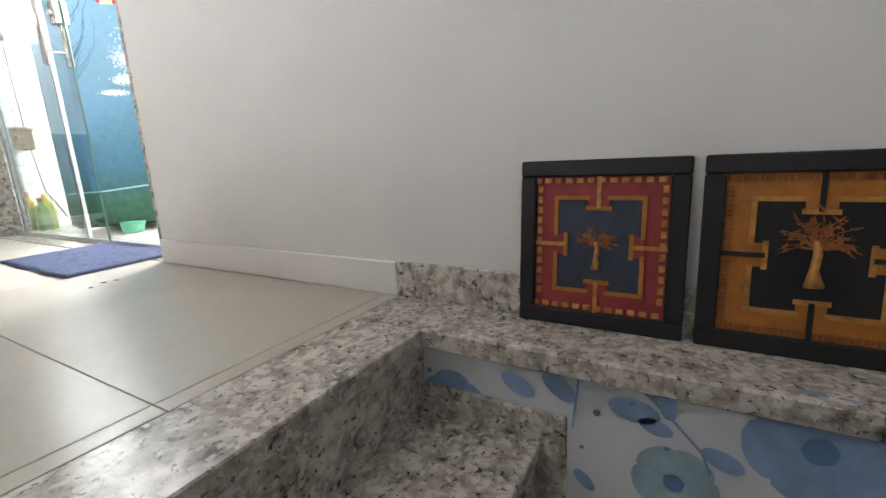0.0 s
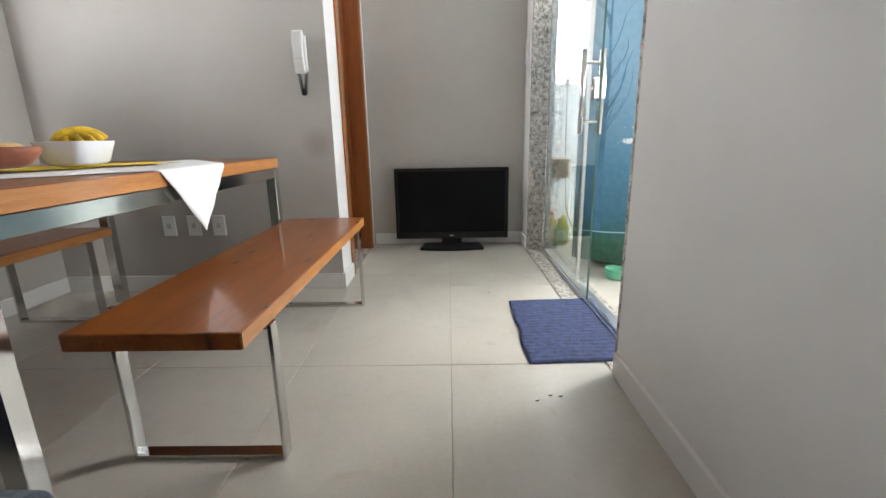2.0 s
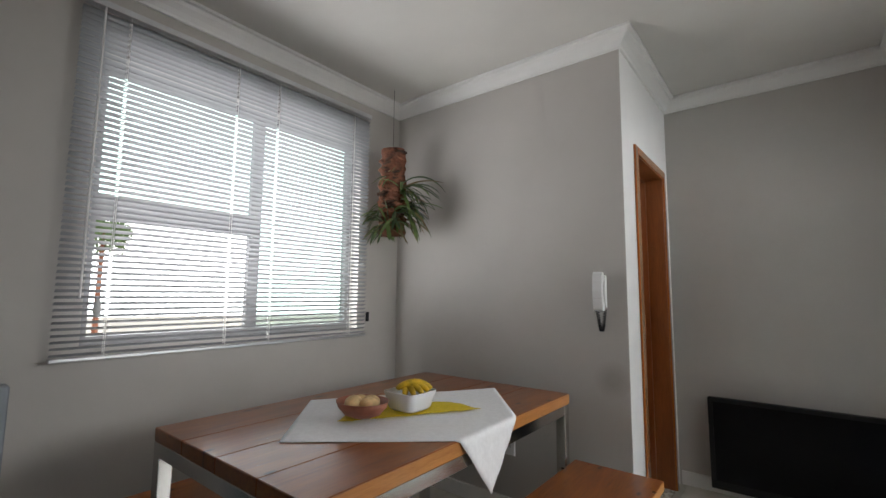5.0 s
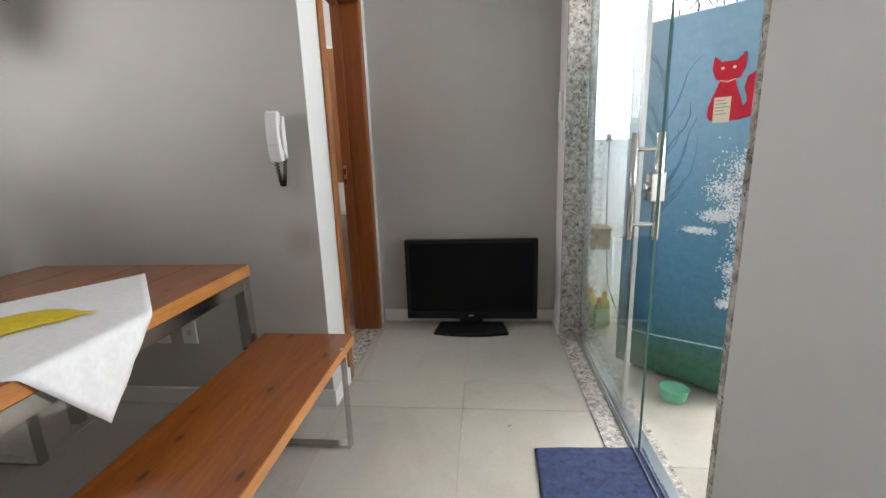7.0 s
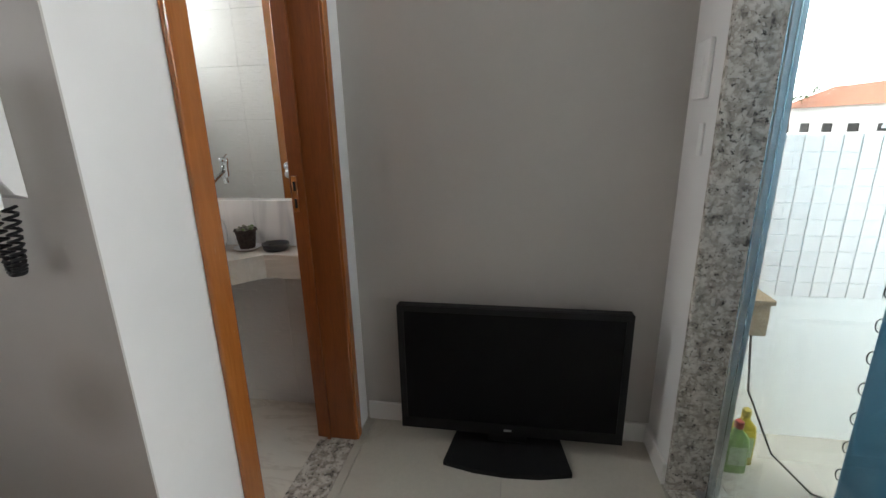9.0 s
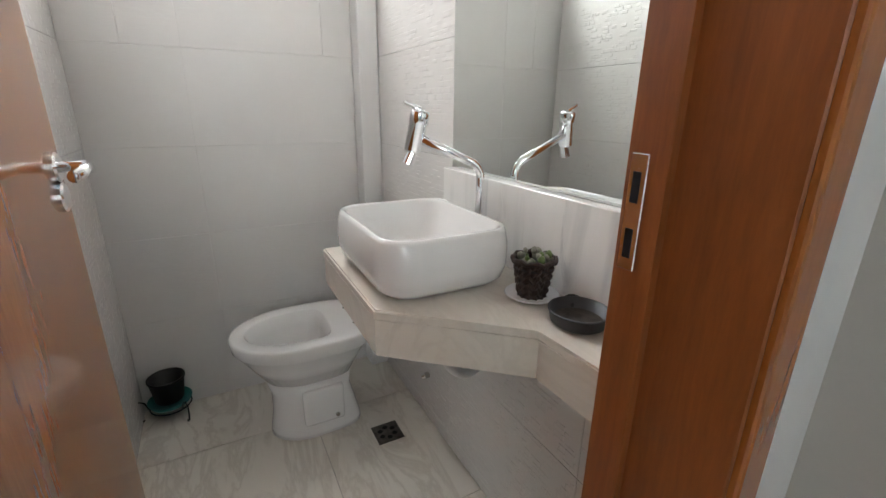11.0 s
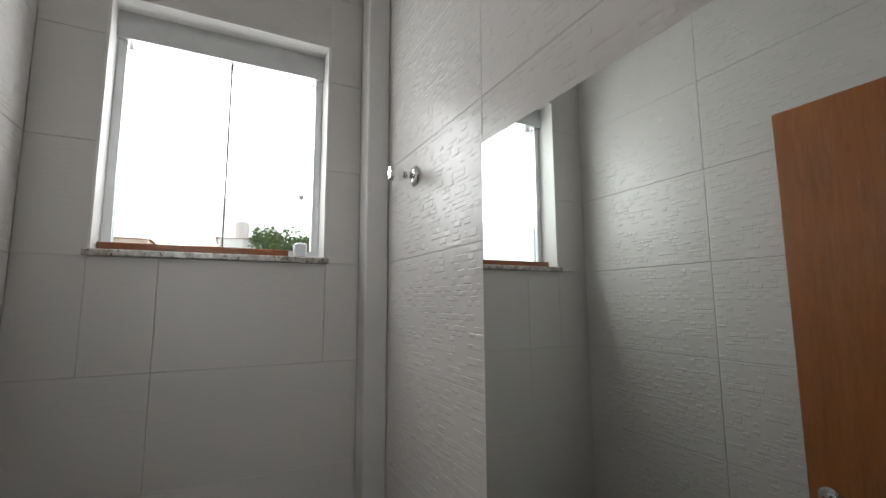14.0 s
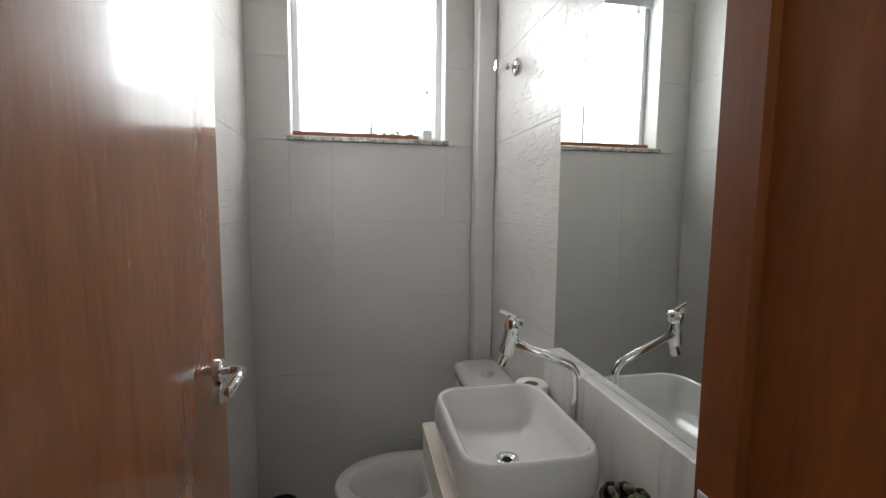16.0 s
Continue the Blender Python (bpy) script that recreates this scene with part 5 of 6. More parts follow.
part("front", boxes((1.47, 1.60, 1.07, 1.085, 0.53, 0.654), bevel=0.002), PALE_WOOD, crate)
part("side", boxes((1.47, 1.485, 1.086, 1.239, 0.53, 0.654)), PALE_WOOD, crate)
part("side", boxes((1.585, 1.60, 1.086, 1.239, 0.53, 0.654)), PALE_WOOD, crate)
cable = thing("hanging_cable", "thin dark cable hanging beside the parapet", "cable", (1.66, 1.18, 0))
pts = [(1.60, 1.215, 1.255), (1.60, 1.21, 1.0), (1.605, 1.2, 0.6), (1.62, 1.15, 0.25), (1.67, 1.02, 0.06), (1.75, 0.9, 0.0), (1.85, 0.85, -0.006)]
part("wire", tube(pts, 0.004, 6), BLACK_PLASTIC, cable, "", True)
part("plug", boxes((1.585, 1.615, 1.205, 1.2395, 1.24, 1.29), bevel=0.004), BLACK_PLASTIC, cable)
# curtain on the balcony
bm = bmesh.new()
prev = None
for k in range(121):
    t = k / 120
    x = 1.98 + 0.95 * t
    yv = 1.17 + 0.022 * math.sin(k * 0.55) + 0.01 * math.sin(k * 0.21)
    lean = 0.10 * (1 - t) ** 2
    cur = (bm.verts.new((x - lean, yv, 1.27)), bm.verts.new((x, yv, 1.7)), bm.verts.new((x, 1.17 + (yv - 1.17) * 0.6, 2.62)))
    if prev:
        bm.faces.new((prev[0], cur[0], cur[1], prev[1]))
        bm.faces.new((prev[1], cur[1], cur[2], prev[2]))
    prev = cur
cu = thing("curtain", "long white curtain hanging on the balcony", "curtain", (2.4, 1.17, 2.62))
part("fabric", bm, CURTAIN, cu, "", True)
part("rod", tube([(1.9, 1.17, 2.635), (3.0, 1.17, 2.635)], 0.010, 10), BRUSHED, cu)
for xx in (1.95, 2.95):
    part("bracket", boxes((xx - 0.01, xx + 0.01, 1.17, 1.2399, 2.62, 2.65)), BRUSHED, cu)

# ---- bathroom things ----
CT = 0.815
counter = thing("vanity_counter", "marble vanity counter with a deep front apron", "counter", (-0.6, 1.0, CT))
poly = [(-0.987, 1.168), (-0.987, 0.770), (-0.558, 0.766), (-0.352, 1.0), (-0.16, 1.0), (-0.16, 1.168)]
bm = prism(poly, CT - 0.022, CT)
bmesh.ops.bevel(bm, geom=[e for e in bm.edges if abs(e.verts[0].co.z - e.verts[1].co.z) < 1e-4], offset=0.004, segments=2, affect="EDGES")
part("top", bm, BEIGE_MARBLE, counter, "pale veined marble top")


def strip(p, q, inset, z0, z1):
    p, q = Vector((*p, 0)), Vector((*q, 0))
    d = (q - p).normalized()
    n = Vector((-d.y, d.x, 0)) * inset
    return prism([(v.x, v.y) for v in (p, q, q + n, p + n)], z0, z1)


for p, q in (((-0.985, 1.168), (-0.985, 0.772)), ((-0.985, 0.772), (-0.559, 0.768)), ((-0.559, 0.768), (-0.353, 1.002)), ((-0.353, 1.002), (-0.16, 1.002))):
    part("apron", strip(p, q, 0.02, CT - 0.10, CT - 0.0225), BEIGE_MARBLE, counter)
part("backsplash", boxes((-0.975, -0.16, 1.136, 1.168, CT + 0.0005, 1.018), bevel=0.002), MARBLE, counter, "veined white marble backsplash")

mirror = thing("mirror", "large frameless mirror above the backsplash", "mirror", (-0.57, 1.165, 1.47))
part("mirror_glass", boxes((-0.972, -0.165, 1.1645, 1.1685, 1.0195, 1.92)), MIRROR, mirror)

SX, SYC = -0.727, 0.936
sink = thing("vessel_sink", "white rounded rectangular ceramic vessel sink", "sink", (SX, SYC, CT))
prof = [(0.0, 0.158, 0.118, 0.05), (0.006, 0.172, 0.132, 0.058), (0.02, 0.187, 0.146, 0.066), (0.05, 0.196, 0.154, 0.072), (0.095, 0.195, 0.153, 0.07), (0.122, 0.190, 0.148, 0.066), (0.130, 0.186, 0.144, 0.062), (0.131, 0.180, 0.138, 0.058), (0.126, 0.175, 0.133, 0.054), (0.09, 0.166, 0.124, 0.05), (0.045, 0.148, 0.106, 0.045), (0.028, 0.11, 0.075, 0.04), (0.022, 0.03, 0.03, 0.028)]
part("basin", loft([rounded_rect(SX, SYC, CT + 0.0005 + z, hx, hy, r, 8) for z, hx, hy, r in prof]), CERAMIC, sink, "", True)
part("drain", lathe([(0.028, CT + 0.0235), (0.028, CT + 0.027), (0.018, CT + 0.0275), (0.016, CT + 0.024), (0.004, CT + 0.0238)], (SX, SYC, 0), 20), CHROME, sink, "chrome drain ring", True)
part("drain_hole", lathe([(0.012, CT + 0.0242), (0.011, CT + 0.0248)], (SX, SYC, 0), 14), BLACK_PLASTIC, sink)

fa = thing("faucet", "tall chrome faucet with a bent pipe and lever head", "faucet", (-0.737, 1.113, CT))
part("base_ring", lathe([(0.022, CT + 0.0005), (0.022, CT + 0.006), (0.016, CT + 0.012)], (-0.737, 1.113, 0), 18), CHROME, fa)
pts = [(-0.737, 1.113, CT), (-0.737, 1.113, 1.01)]
for q in range(9):
    a = q / 8 * radians(62)
    pts.append((-0.738, 1.113 - 0.045 * (1 - math.cos(a)), 1.02 + 0.045 * math.sin(a)))
pts.append((-0.742, 0.955, 1.118))
part("pipe", tube(pts, 0.0105, 14), CHROME, fa, "bent chrome pipe", True)
hx0, hx1 = Vector((-0.737, 0.952, 1.18)), Vector((-0.753, 0.936, 1.09))
part("head", tube([hx0, hx0.lerp(hx1, 0.06), hx0.lerp(hx1, 0.30), hx0.lerp(hx1, 0.31), hx0.lerp(hx1, 0.95), hx1], [0.018, 0.021, 0.021, 0.0195, 0.0195, 0.017], 20), CHROME, fa, "cylindrical chrome mixer head", True)
part("lever", tube([hx0 + Vector((0, 0, 0.002)), hx0 + Vector((-0.008, -0.036, 0.016))], 0.0045, 8), CHROME, fa, "thin lever")
part("aerator", tube([hx1 + Vector((0, 0.006, 0.006)), hx1 + Vector((-0.004, -0.008, -0.028))], [0.011, 0.013], 14), CHROME, fa)

to = thing("toilet", "white ceramic toilet without a seat, facing the partition", "toilet", (-1.345, 0.8, 0))
TX = -1.345


def bowl_ring(z, front, back, hw, n=36):
    out = []
    for k in range(n):
        a = 2 * math.pi * k / n
        c, s_ = math.cos(a), math.sin(a)
        if s_ < 0:
            out.append((TX + hw * c, 0.745 + (0.745 - front) * s_, z))
        else:
            sq = lambda v: math.copysign(abs(v) ** 0.45, v)
            out.append((TX + hw * (c if s_ < 0.0 else sq(c) if abs(c) > 0 else 0) * (1 - 0.05 * s_), 0.745 + (back - 0.745) * sq(s_), z))
    return out


bowl = [bowl_ring(0.23, 0.60, 0.905, 0.105), bowl_ring(0.305, 0.55, 0.935, 0.143), bowl_ring(0.36, 0.515, 0.968, 0.170), bowl_ring(0.375, 0.502, 0.985, 0.182), bowl_ring(0.41, 0.498, 0.988, 0.184), bowl_ring(0.418, 0.502, 0.985, 0.181), bowl_ring(0.419, 0.507, 0.98, 0.176)]
bowl += [bowl_ring(0.419, 0.546, 0.842, 0.132), bowl_ring(0.415, 0.552, 0.836, 0.126), bowl_ring(0.36, 0.562, 0.825, 0.118), bowl_ring(0.29, 0.60, 0.81, 0.095), bowl_ring(0.24, 0.66, 0.79, 0.05)]
bowl_part = part("bowl", loft(bowl), CERAMIC, to, "open ceramic bowl with a bare rim", True)
ped = [(0.0, 0.60, 0.935, 0.110), (0.02, 0.602, 0.935, 0.108), (0.10, 0.615, 0.915, 0.095), (0.17, 0.615, 0.90, 0.095), (0.2295, 0.60, 0.905, 0.103)]
part("pedestal", loft([bowl_ring(*p) for p in ped]), CERAMIC, to, "", True)
part("side_panel", boxes((TX + 0.06, TX + 0.112, 0.71, 0.86, 0.05, 0.20), bevel=0.012, seg=2), CERAMIC, to, "", True)
part("bolt_cap", lathe([(0.009, 0), (0.007, 0.006)], sides=10), STEEL, to).matrix_basis = pose(TX + 0.1121, 0.83, 0.075, 0, 90, 0)
tank = part("tank", loft([rounded_rect(TX, 1.075, z, hx, hy, 0.03) for z, hx, hy in ((0.419, 0.16, 0.085), (0.45, 0.172, 0.09), (0.74, 0.178, 0.092))]), CERAMIC, to, "", True)
lid = part("tank_lid", loft([rounded_rect(TX, 1.072, z, hx, hy, 0.035) for z, hx, hy in ((0.741, 0.180, 0.094), (0.775, 0.184, 0.0955), (0.795, 0.176, 0.088), (0.80, 0.16, 0.07))]), CERAMIC, tank, "", True)
part("flush_button", lathe([(0.024, 0.800), (0.024, 0.806), (0.018, 0.809)], (TX + 0.01, 1.07, 0), 20), CHROME, lid, "chrome flush button")
for dx in (-0.07, 0.07):
    part("seat_hole", lathe([(0.008, 0.4184), (0.007, 0.4192)], (TX + dx, 0.925, 0.0008), 10), BLACK_PLASTIC, bowl_part)

ob = part("toilet_paper", lathe([(0.022, 0.0), (0.046, 0.0), (0.047, 0.003), (0.047, 0.107), (0.045, 0.11), (0.022, 0.11), (0.020, 0.108), (0.020, 0.002)], (-0.950, 1.087, CT + 0.0005), 32), simple("tissue", (0.80, 0.79, 0.77), 0.95, scale=40, var=0.04, bump=0.3), None, "white toilet paper roll standing on the counter", True)
tagged(ob, "", "toilet paper")
core = part("core", lathe([(0.0195, 0.05), (0.0195, 0.108)], (-0.950, 1.087, CT), 20), simple("cardboard", (0.09, 0.06, 0.04), 0.9), ob)

WICKER = simple("dark_wicker", (0.035, 0.02, 0.016), 0.7, scale=60, var=0.5, bump=0.6)
PX, PY = -0.470, 1.076
pot = thing("wicker_pot", "small dark wicker pot with a succulent on a saucer", "plant pot", (PX, PY, CT))
part("saucer", lathe([(0.030, 0.0005), (0.042, 0.003), (0.056, 0.011), (0.054, 0.013), (0.039, 0.006), (0.01, 0.005)], (PX, PY, CT), 30), PORCELAIN, pot, "white saucer", True)
bm = bmesh.new()
rows_, cols = 10, 36
rings = []
for i in range(rows_ + 1):
    z = CT + 0.0065 + 0.078 * i / rows_
    base = 0.029 + 0.013 * i / rows_
    rings.append([bm.verts.new((PX + (base + 0.003 * math.sin(k * math.pi / 1.5 + i * math.pi)) * math.cos(2 * math.pi * k / cols), PY + (base + 0.003 * math.sin(k * math.pi / 1.5 + i * math.pi)) * math.sin(2 * math.pi * k / cols), z)) for k in range(cols)])
for a, b in zip(rings, rings[1:]):
    for k in range(cols):
        bm.faces.new((a[k], a[(k + 1) % cols], b[(k + 1) % cols], b[k]))
bm.faces.new(rings[0][::-1])
part("basket", bm, WICKER, pot, "woven dark wicker")
part("rim", tube([(PX + 0.043 * math.cos(q * 0.2618), PY + 0.043 * math.sin(q * 0.2618), CT + 0.085 + 0.003 * math.sin(q * 2.1)) for q in range(25)], 0.005, 6), WICKER, pot)
part("soil", lathe([(0.041, CT + 0.068), (0.036, CT + 0.073)], (PX, PY, 0), 20), BLACK_PLASTIC, pot)
SUCC = simple("grey_succulent", (0.22, 0.22, 0.17), 0.6, scale=30, var=0.4)
r6 = random.Random(8)
for k in range(30):
    bm = bmesh.new()
    bmesh.ops.create_icosphere(bm, subdivisions=1, radius=1.0)
    a, rr2 = r6.uniform(0, 6.28), 0.034 * r6.random() ** 0.5
    sz = r6.uniform(0.006, 0.010)
    bmesh.ops.scale(bm, vec=(sz, sz * 0.8, sz * 1.1), verts=bm.verts)
    bmesh.ops.translate(bm, vec=(PX + rr2 * math.cos(a), PY + rr2 * math.sin(a), CT + 0.080 + r6.uniform(0, 0.018)), verts=bm.verts)
    part("leaf", bm, PLANT_GREEN if k % 4 == 0 else SUCC, pot, "", True)
tray = tagged(part("plastic_tray", lathe([(0.80, 0.001), (0.92, 0.006), (1.0, 0.026), (1.03, 0.027), (1.02, 0.030), (0.97, 0.030), (0.90, 0.010), (0.1, 0.006)], (-0.340, 1.078, CT), 36, 0.055, 0.053), simple("dark_grey_plastic", (0.03, 0.033, 0.038), 0.5, scale=20), None, "round dark grey plastic plant tray on the counter", True), "", "tray")
part("soil_film", lathe([(0.045, 0.0105), (0.02, 0.0112)], (-0.340, 1.078, CT), 24, 1.0, 0.96), simple("damp_soil", (0.05, 0.042, 0.035), 0.9, scale=60, var=0.5, bump=0.6), tray, "thin film of damp soil")
clod = bmesh.new()
bmesh.ops.create_icosphere(clod, subdivisions=2, radius=0.016)
for v in clod.verts:
    v.co *= 1 + 0.35 * noise.noise(v.co * 90)
bmesh.ops.translate(clod, vec=(-0.392, 1.115, CT + 0.014), verts=clod.verts)
tagged(part("soil_clod", clod, BLACK_PLASTIC, None, "small dark clod of soil on the counter"), "", "soil")

stand = thing("plant_stand", "black pot on a turquoise saucer in a wire stand", "plant stand", (-1.63, 0.255, 0))
QX, QY = -1.625, 0.262
part("pot", lathe([(0.046, 0.075), (0.05, 0.08), (0.062, 0.165), (0.066, 0.168), (0.066, 0.175), (0.060, 0.175), (0.052, 0.12), (0.02, 0.11)], (QX, QY, 0), 28), BLACK_PLASTIC, stand, "black plastic pot", True)
part("saucer", lathe([(0.05, 0.055), (0.07, 0.062), (0.078, 0.078), (0.075, 0.078), (0.06, 0.066), (0.01, 0.064)], (QX, QY, 0), 28), simple("turquoise_plastic", (0.02, 0.17, 0.16), 0.35), stand, "turquoise saucer", True)
part("ring", tube([(QX + 0.072 * math.cos(q * 0.2618), QY + 0.072 * math.sin(q * 0.2618), 0.05) for q in range(25)], 0.003, 6), BLACK_PLASTIC, stand, "", True)
for a in (0.6, 2.7, 4.8):
    c, s_ = math.cos(a), math.sin(a)
    part("leg", tube([(QX + rr3 * c, QY + rr3 * s_, z) for rr3, z in ((0.072, 0.05), (0.085, 0.085), (0.10, 0.095), (0.112, 0.08), (0.112, 0.045), (0.105, 0.012), (0.098, 0.006), (0.094, 0.012))], 0.003, 6), BLACK_PLASTIC, stand, "", True)

fd = thing("floor_drain", "square dark metal floor drain grate", "drain", (-1.13, 0.988, 0))
part("frame", boxes((-1.185, -1.085, 0.94, 1.04, 0.0005, 0.003)), simple("tarnished_metal", (0.13, 0.12, 0.11), 0.45, 0.8, scale=30, var=0.4), fd)
for k in range(6):
    a = k * math.pi / 3
    part("slot", lathe([(0.010, 0.0031), (0.009, 0.0036)], (-1.135 + 0.028 * math.cos(a), 0.99 + 0.028 * math.sin(a), 0), 10, 1, 1), BLACK_PLASTIC, fd)

tr = thing("sink_trap", "grey flexible drain pipe under the counter", "drain pipe", (-0.72, 1.0, 0.6))
FLEX = simple("grey_flex_pipe", (0.50, 0.49, 0.48), 0.5, scale=20)
pts, rad = [], []
for q in range(60):
    t = q / 59
    pts.append((-0.70, 0.92 + 0.246 * t, 0.80 - 0.27 * math.sin(math.pi * min(1, t * 0.86)) ** 0.8 - 0.04 * t))
    rad.append(0.017 + 0.002 * (q % 2))
part("pipe", tube(pts, rad, 12), FLEX, tr, "", True)
part("wall_ring", lathe([(0.035, 0), (0.03, 0.01)], sides=20), CHROME, tr).matrix_basis = pose(-0.70, 1.168, 0.69, 90, 0, 0)
vb = thing("valve_box", "small chrome water valve on the tiled wall", "valve", (-1.14, 1.16, 0.2))
part("stem", lathe([(0.012, 0), (0.012, 0.02), (0.007, 0.03)], sides=12), STEEL, vb).matrix_basis = pose(-1.14, 1.168, 0.2, 90, 0, 0)

hk = thing("wall_valve", "chrome shut-off valve handle on the relief tiles", "valve", (-1.355, 1.17, 1.947))
part("rosette", lathe([(0.033, 0), (0.033, 0.004), (0.022, 0.012), (0.014, 0.014)], sides=24), CHROME, hk, "", True).matrix_basis = pose(-1.355, 1.168, 1.947, 90, 0, 0)
part("spindle", lathe([(0.011, 0.01), (0.011, 0.045)], sides=14), CHROME, hk, "", True).matrix_basis = pose(-1.355, 1.168, 1.947, 90, 0, 0)
part("knob", lathe([(0.016, 0.04), (0.021, 0.046), (0.024, 0.075), (0.020, 0.085), (0.006, 0.087)], sides=8), CHROME, hk, "faceted chrome knob").matrix_basis = pose(-1.355, 1.168, 1.947, 90, 0, 0)

# ---- far outside ----
bm = bmesh.new()
lo = [bm.verts.new((180 * math.cos(a * math.pi / 24), 180 * math.sin(a * math.pi / 24), -7.0)) for a in range(48)]
hi = [bm.verts.new((180 * math.cos(a * math.pi / 24), 180 * math.sin(a * math.pi / 24), 190.0)) for a in range(48)]
for k in range(48):
    bm.faces.new((lo[k], lo[(k + 1) % 48], hi[(k + 1) % 48], hi[k]))
HAZE = Mat("overcast_haze", (0.9, 0.9, 0.9), 1.0)
HAZE.p.inputs["Emission Color"].default_value = (0.95, 0.98, 1.0, 1)
HAZE.p.inputs["Emission Strength"].default_value = 4.0
structure("backdrop", bm, HAZE.m, "bright overcast sky")
structure("ground", boxes((-400, 400, -400, 400, -7.2, -7.0)), simple("far_ground", (0.22, 0.20, 0.17), 0.9, scale=0.2), "distant town ground")
ROOF = simple("clay_roof", (0.42, 0.17, 0.10), 0.8, scale=3, var=0.3)
FACADE_A = painted("far_facade_ochre", (0.70, 0.62, 0.52), 0.8)
FACADE_B = painted("far_facade_white", (0.75, 0.75, 0.74), 0.8)


def house(x, yv, w, d, z1, mat, label, roof=1.2):
    h = thing("house", label, "house", (x, yv, -7.0), "houses in the distance")
    part("wall", boxes((x - d / 2, x + d / 2, yv - w / 2, yv + w / 2, -7.0, z1)), mat, h)
    part("roof", loft([[(x - d / 2 - 0.3, yv - w / 2 - 0.3, z1), (x + d / 2 + 0.3, yv - w / 2 - 0.3, z1), (x + d / 2 + 0.3, yv + w / 2 + 0.3, z1), (x - d / 2 - 0.3, yv + w / 2 + 0.3, z1)],
                       [(x - d / 4, yv - w / 3, z1 + roof), (x + d / 4, yv - w / 3, z1 + roof), (x + d / 4, yv + w / 3, z1 + roof), (x - d / 4, yv + w / 3, z1 + roof)]]), ROOF, h)
    side = x + d / 2 + 0.02 if x < 0 else x - d / 2 - 0.02
    n = max(2, int(w / 2.5))
    for i in range(n):
        for zz in (z1 - 1.8, z1 - 4.6):
            cy = yv - w / 2 + (i + 0.5) * w / n
            part("window", boxes((side - 0.05, side + 0.05, cy - 0.5, cy + 0.5, zz - 0.5, zz + 0.6)), BLACK_PLASTIC, h)
    if yv > 15:
        for i in range(3):
            cx = x - d / 2 + (i + 0.5) * d / 3
            part("window", boxes((cx - 0.5, cx + 0.5, yv - w / 2 - 0.07, yv - w / 2 + 0.03, z1 - 2.2, z1 - 1.1)), BLACK_PLASTIC, h)
    return h


FAR_LEAF = simple("far_foliage", (0.10, 0.16, 0.06), 0.7, scale=1.5, var=0.5)


def far_tree(x, yv, z0, rad, seed):
    t = thing("tree", "leafy green tree among distant houses", "tree", (x, yv, -7.0), "trees in the distance")
    part("trunk", tube([(x, yv, -7.0), (x + 0.1, yv, z0 - rad * 0.4), (x, yv + 0.1, z0)], [0.25, 0.16, 0.06], 8), BARK, t)
    q = random.Random(seed)
    bm = bmesh.new()
    for k in range(1500):
        d = Vector((q.gauss(0, 1), q.gauss(0, 1), q.gauss(0, 0.6))).normalized()
        lump = 0.75 + 0.35 * noise.noise(d * 2.2 + Vector((seed, 0, 0)))
        c = Vector((x, yv, z0)) + d * rad * lump * q.random() ** 0.35
        a = Vector((q.gauss(0, 1), q.gauss(0, 1), q.gauss(0, 1))).normalized() * rad * 0.07
        b = a.orthogonal().normalized() * rad * 0.045
        bm.faces.new([bm.verts.new(c - a), bm.verts.new(c + b), bm.verts.new(c + a), bm.verts.new(c - b)])
    part("crown", bm, FAR_LEAF, t)


house(-52, -8.2, 4.6, 6, 7.6, FACADE_A, "ochre apartment house in the distance", 0.3)
house(-50, -3.6, 4.0, 6, 5.9, FACADE_B, "low house with clay roof in the distance", 0.8)
house(-60, 2.6, 5.5, 7, 9.2, FACADE_B, "white building with a round water tank", 0.2)
house(-48, -0.6, 2.6, 5, 6.6, FACADE_B, "small white house in the distance", 0.4)
tank = tagged(part("water_tank", lathe([(0.75, 9.35), (0.8, 9.5), (0.8, 11.2), (0.85, 11.3), (0.6, 11.5)], (-58.5, 2.4, 0), 20), FACADE_B, None, "round white water tank on a flat roof", True), "", "tank")
far_tree(-46, 6.0, 6.6, 3.3, 1)
far_tree(-44, 8.4, 6.4, 2.6, 2)
far_tree(-56, 5.0, 9.2, 2.4, 5)
house(28, 36, 16, 9, 2.2, FACADE_B, "white house with red clay roof beyond the balcony", 1.6)
far_tree(22, 40, 4.0, 2.0, 4)

# ---- tiles, last ----
TW, TL, GAP = 0.592, 1.18, 0.0022


def tile_rect(parent, x0, x1, y0, y1, z, mat, name="tile", h=0.009):
    key = (round(x1 - x0, 3), round(y1 - y0, 3), mat.name)
    if key not in TILE_CACHE:
        bm = boxes((-(x1 - x0) / 2 + GAP / 2, (x1 - x0) / 2 - GAP / 2, -(y1 - y0) / 2 + GAP / 2, (y1 - y0) / 2 - GAP / 2, -h, 0), bevel=0.0008)
        TILE_CACHE[key] = mesh_of(bm, name, mat)
    ob = new(name, TILE_CACHE[key])
    ob.parent = parent
    ob.location = ((x0 + x1) / 2, (y0 + y1) / 2, z)
    return ob


TILE_CACHE = {}


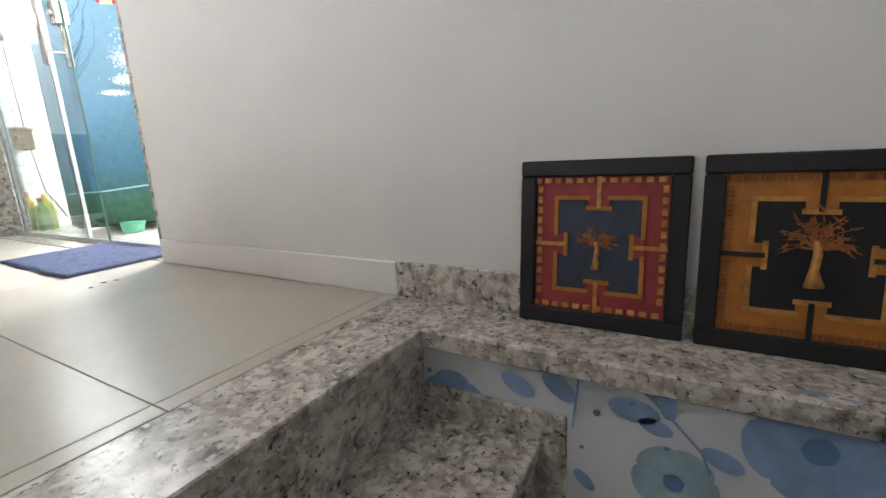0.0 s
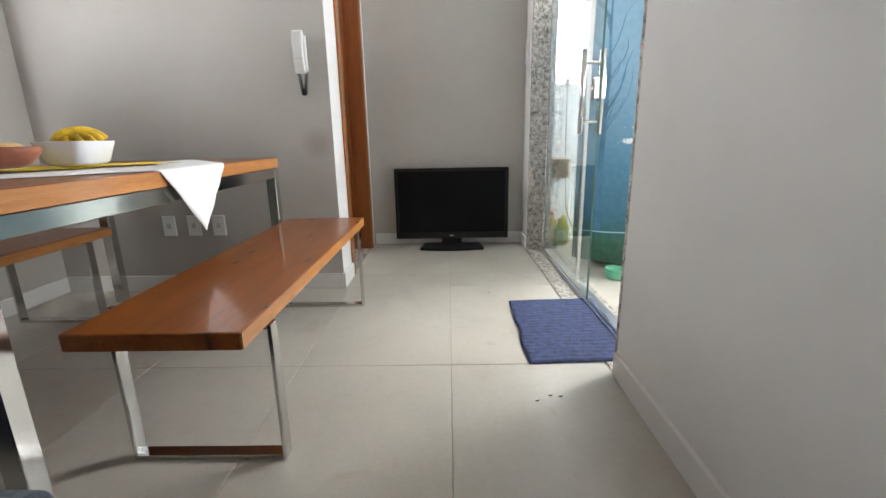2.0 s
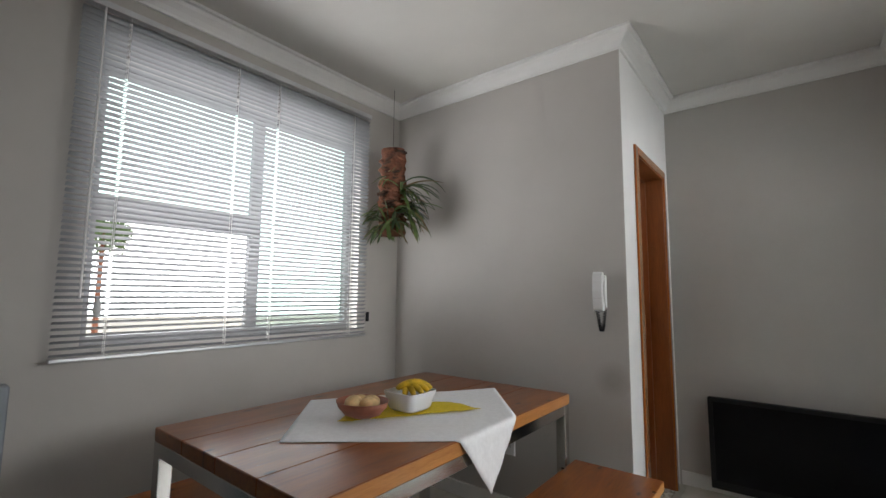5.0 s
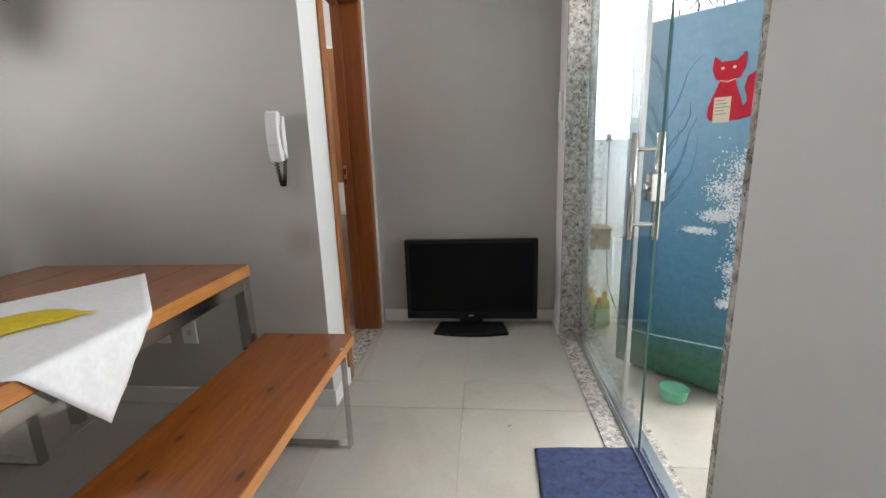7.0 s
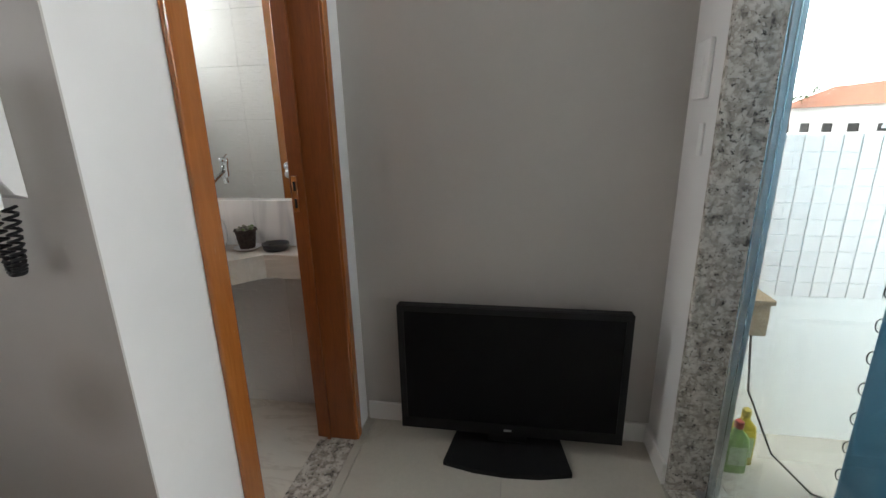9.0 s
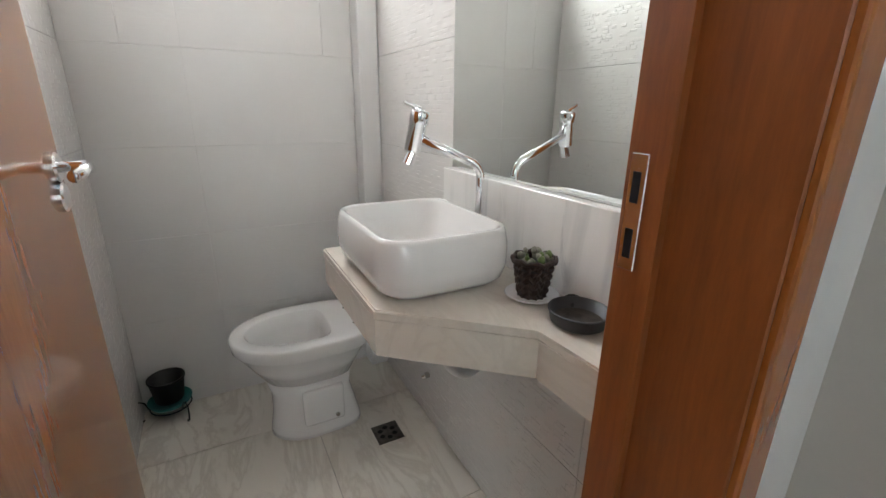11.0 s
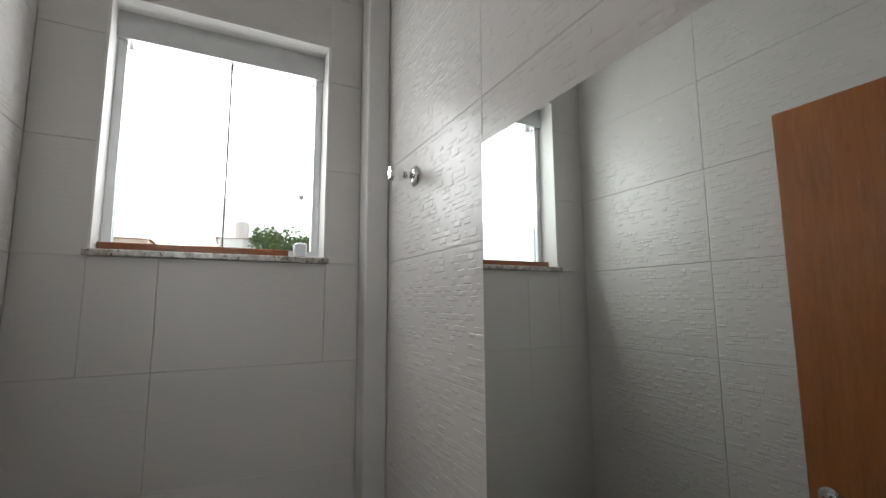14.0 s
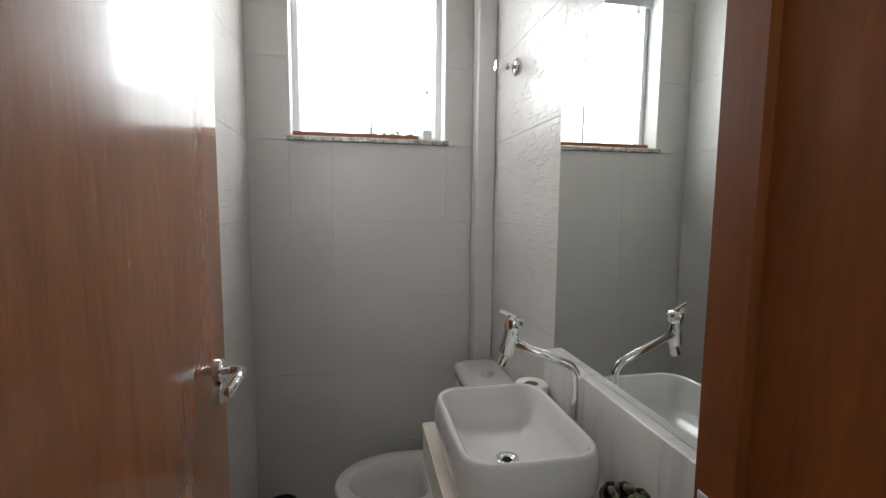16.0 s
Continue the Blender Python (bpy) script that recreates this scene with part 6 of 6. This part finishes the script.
def grid_floor(parent, x_joint, y_joint, w, l, bounds, mat, z=0.0):
    X0, X1, Y0, Y1 = bounds
    i0, i1 = math.floor((X0 - x_joint) / w), math.ceil((X1 - x_joint) / w)
    j0, j1 = math.floor((Y0 - y_joint) / l), math.ceil((Y1 - y_joint) / l)
    for i in range(i0, i1):
        for j in range(j0, j1):
            a0, a1 = max(X0, x_joint + i * w), min(X1, x_joint + (i + 1) * w)
            b0, b1 = max(Y0, y_joint + j * l), min(Y1, y_joint + (j + 1) * l)
            if a1 - a0 > 0.012 and b1 - b0 > 0.012:
                tile_rect(parent, a0, a1, b0, b1, z, mat)


fl = bpy.data.objects["floor"]
grid_floor(fl, 0.632, 0.243, TW, TL, (WX, EX, -2.16, 0.0), FLOOR_TILE)
grid_floor(fl, 0.632, 0.243, TW, TL, (0.0, EX, 0.0, NY), FLOOR_TILE)
grid_floor(fl, 0.632, 0.243, TW, TL, (WX, 0.2, SY, -2.16), FLOOR_TILE)
grid_floor(bpy.data.objects["floor_bath"], -0.75, 0.16, 0.60, 0.60, (BW, -0.158, BS, BN), BATH_FLOOR)
grid_floor(bpy.data.objects["floor_balcony"], 1.46, 0.243, TW, TW, (1.46, 3.3, -2.2, 1.24), FLOOR_TILE, -0.008)


relief_rng = random.Random(21)


def blocks(bm, u0, u1, z0, z1, place):
    """Cover a tile's face with low rectangular blocks of uneven height and tilt."""
    rg = relief_rng
    z = z0
    while z < z1 - 0.004:
        top = min(z1, z + rg.choice((0.012, 0.015, 0.018)))
        u = u0
        while u < u1 - 0.006:
            end = min(u1, u + rg.uniform(0.016, 0.042))
            if rg.random() < 0.5:
                u = end
                continue
            lift = 0.0083 + 0.0005 * rg.random()
            du, dz = rg.gauss(0, 0.00022), rg.gauss(0, 0.00022)
            cs = ((u, z, -du - dz), (end, z, du - dz), (end, top, du + dz), (u, top, -du + dz))
            low = [bm.verts.new(place(a, b, 0.0078)) for a, b, c in cs]
            e = 0.0022
            mid = ((u + end) / 2, (z + top) / 2)
            high = [bm.verts.new(place(a + math.copysign(e, mid[0] - a), b + math.copysign(e, mid[1] - b), max(0.0081, lift + c))) for a, b, c in cs]
            for k in range(4):
                bm.faces.new((low[k], low[(k + 1) % 4], high[(k + 1) % 4], high[k]))
            bm.faces.new(high)
            u = end
        z = top


def wall_tile(parent, u0, u1, z0, z1, place, mat):
    """A tile on an upright plane; place maps (u, z, out) to the world."""
    bm = bmesh.new()
    e, d = 0.0009, 0.0016
    g2 = 0.0009 / 2
    ring = lambda s, o: [bm.verts.new(place(u, z, o)) for u, z in ((u0 + g2 + s, z0 + g2 + s), (u1 - g2 - s, z0 + g2 + s), (u1 - g2 - s, z1 - g2 - s), (u0 + g2 + s, z1 - g2 - s))]
    a, b, c = ring(0, 0.0), ring(0, 0.008 - d * 0.5), ring(e, 0.008)
    for p, q in ((a, b), (b, c)):
        for k in range(4):
            bm.faces.new((p[k], p[(k + 1) % 4], q[(k + 1) % 4], q[k]))
    bm.faces.new(c)
    if mat is TILE_RELIEF:
        blocks(bm, u0 + 0.003, u1 - 0.003, z0 + 0.003, z1 - 0.003, place)
    part("tile", bm, mat, parent)


def wall_grid(parent, U0, U1, Z0, Z1, uj, zj, w, h, place, mat, hole=None):
    for i in range(math.floor((U0 - uj) / w), math.ceil((U1 - uj) / w)):
        for j in range(math.floor((Z0 - zj) / h), math.ceil((Z1 - zj) / h)):
            a0, a1 = max(U0, uj + i * w), min(U1, uj + (i + 1) * w)
            b0, b1 = max(Z0, zj + j * h), min(Z1, zj + (j + 1) * h)
            cells = [(a0, a1, b0, b1)]
            if hole and a0 < hole[1] and a1 > hole[0] and b0 < hole[3] and b1 > hole[2]:
                cells = [(a0, min(a1, hole[0]), b0, b1), (max(a0, hole[1]), a1, b0, b1), (max(a0, hole[0]), min(a1, hole[1]), b0, min(b1, hole[2])), (max(a0, hole[0]), min(a1, hole[1]), max(b0, hole[3]), b1)]
            for c in cells:
                if c[1] - c[0] > 0.008 and c[3] - c[2] > 0.008:
                    wall_tile(parent, *c, place, mat)


ob = bpy.data.objects
wall_grid(ob["wall_bath_west"], BS, 1.09, 0.0, BCEIL - 0.09, 0.49, 1.703 - 0.33 * 6, 0.60, 0.33, lambda u, z, o: (BW - 0.008 + o, u, z), TILE_FLAT, (0.32, 0.974, 1.702, 2.50))
wall_grid(ob["wall_mirror"], -1.60, -0.16, 0.0, BCEIL - 0.09, -0.975, 1.703 - 0.33 * 6, 0.60, 0.33, lambda u, z, o: (u, BN + 0.008 - o, z), TILE_RELIEF)
wall_grid(ob["wall_partition"], BW, -0.16, 0.0, BCEIL - 0.09, -1.10, 1.703 - 0.33 * 6, 0.60, 0.33, lambda u, z, o: (u, BS - 0.008 + o, z), TILE_RELIEF)

# small white tiles on the inside of the balcony parapet
north = bpy.data.objects["wall_balcony_north"]
part("grout", boxes((1.44, 3.296, 1.2370, 1.2395, 0.60, 1.252)), PLASTER, north)
parapet_tile = mesh_of(boxes((-0.029, 0.029, -0.0035, 0.0, -0.029, 0.029), bevel=0.001), "tile", CERAMIC)
for i in range(29):
    for j in range(10):
        ob = new("tile", parapet_tile)
        ob.parent = north
        ob.matrix_parent_inverse = north.matrix_basis.inverted()
        ob.matrix_basis = pose(1.475 + 0.062 * i, 1.2368, 1.220 - 0.062 * j)
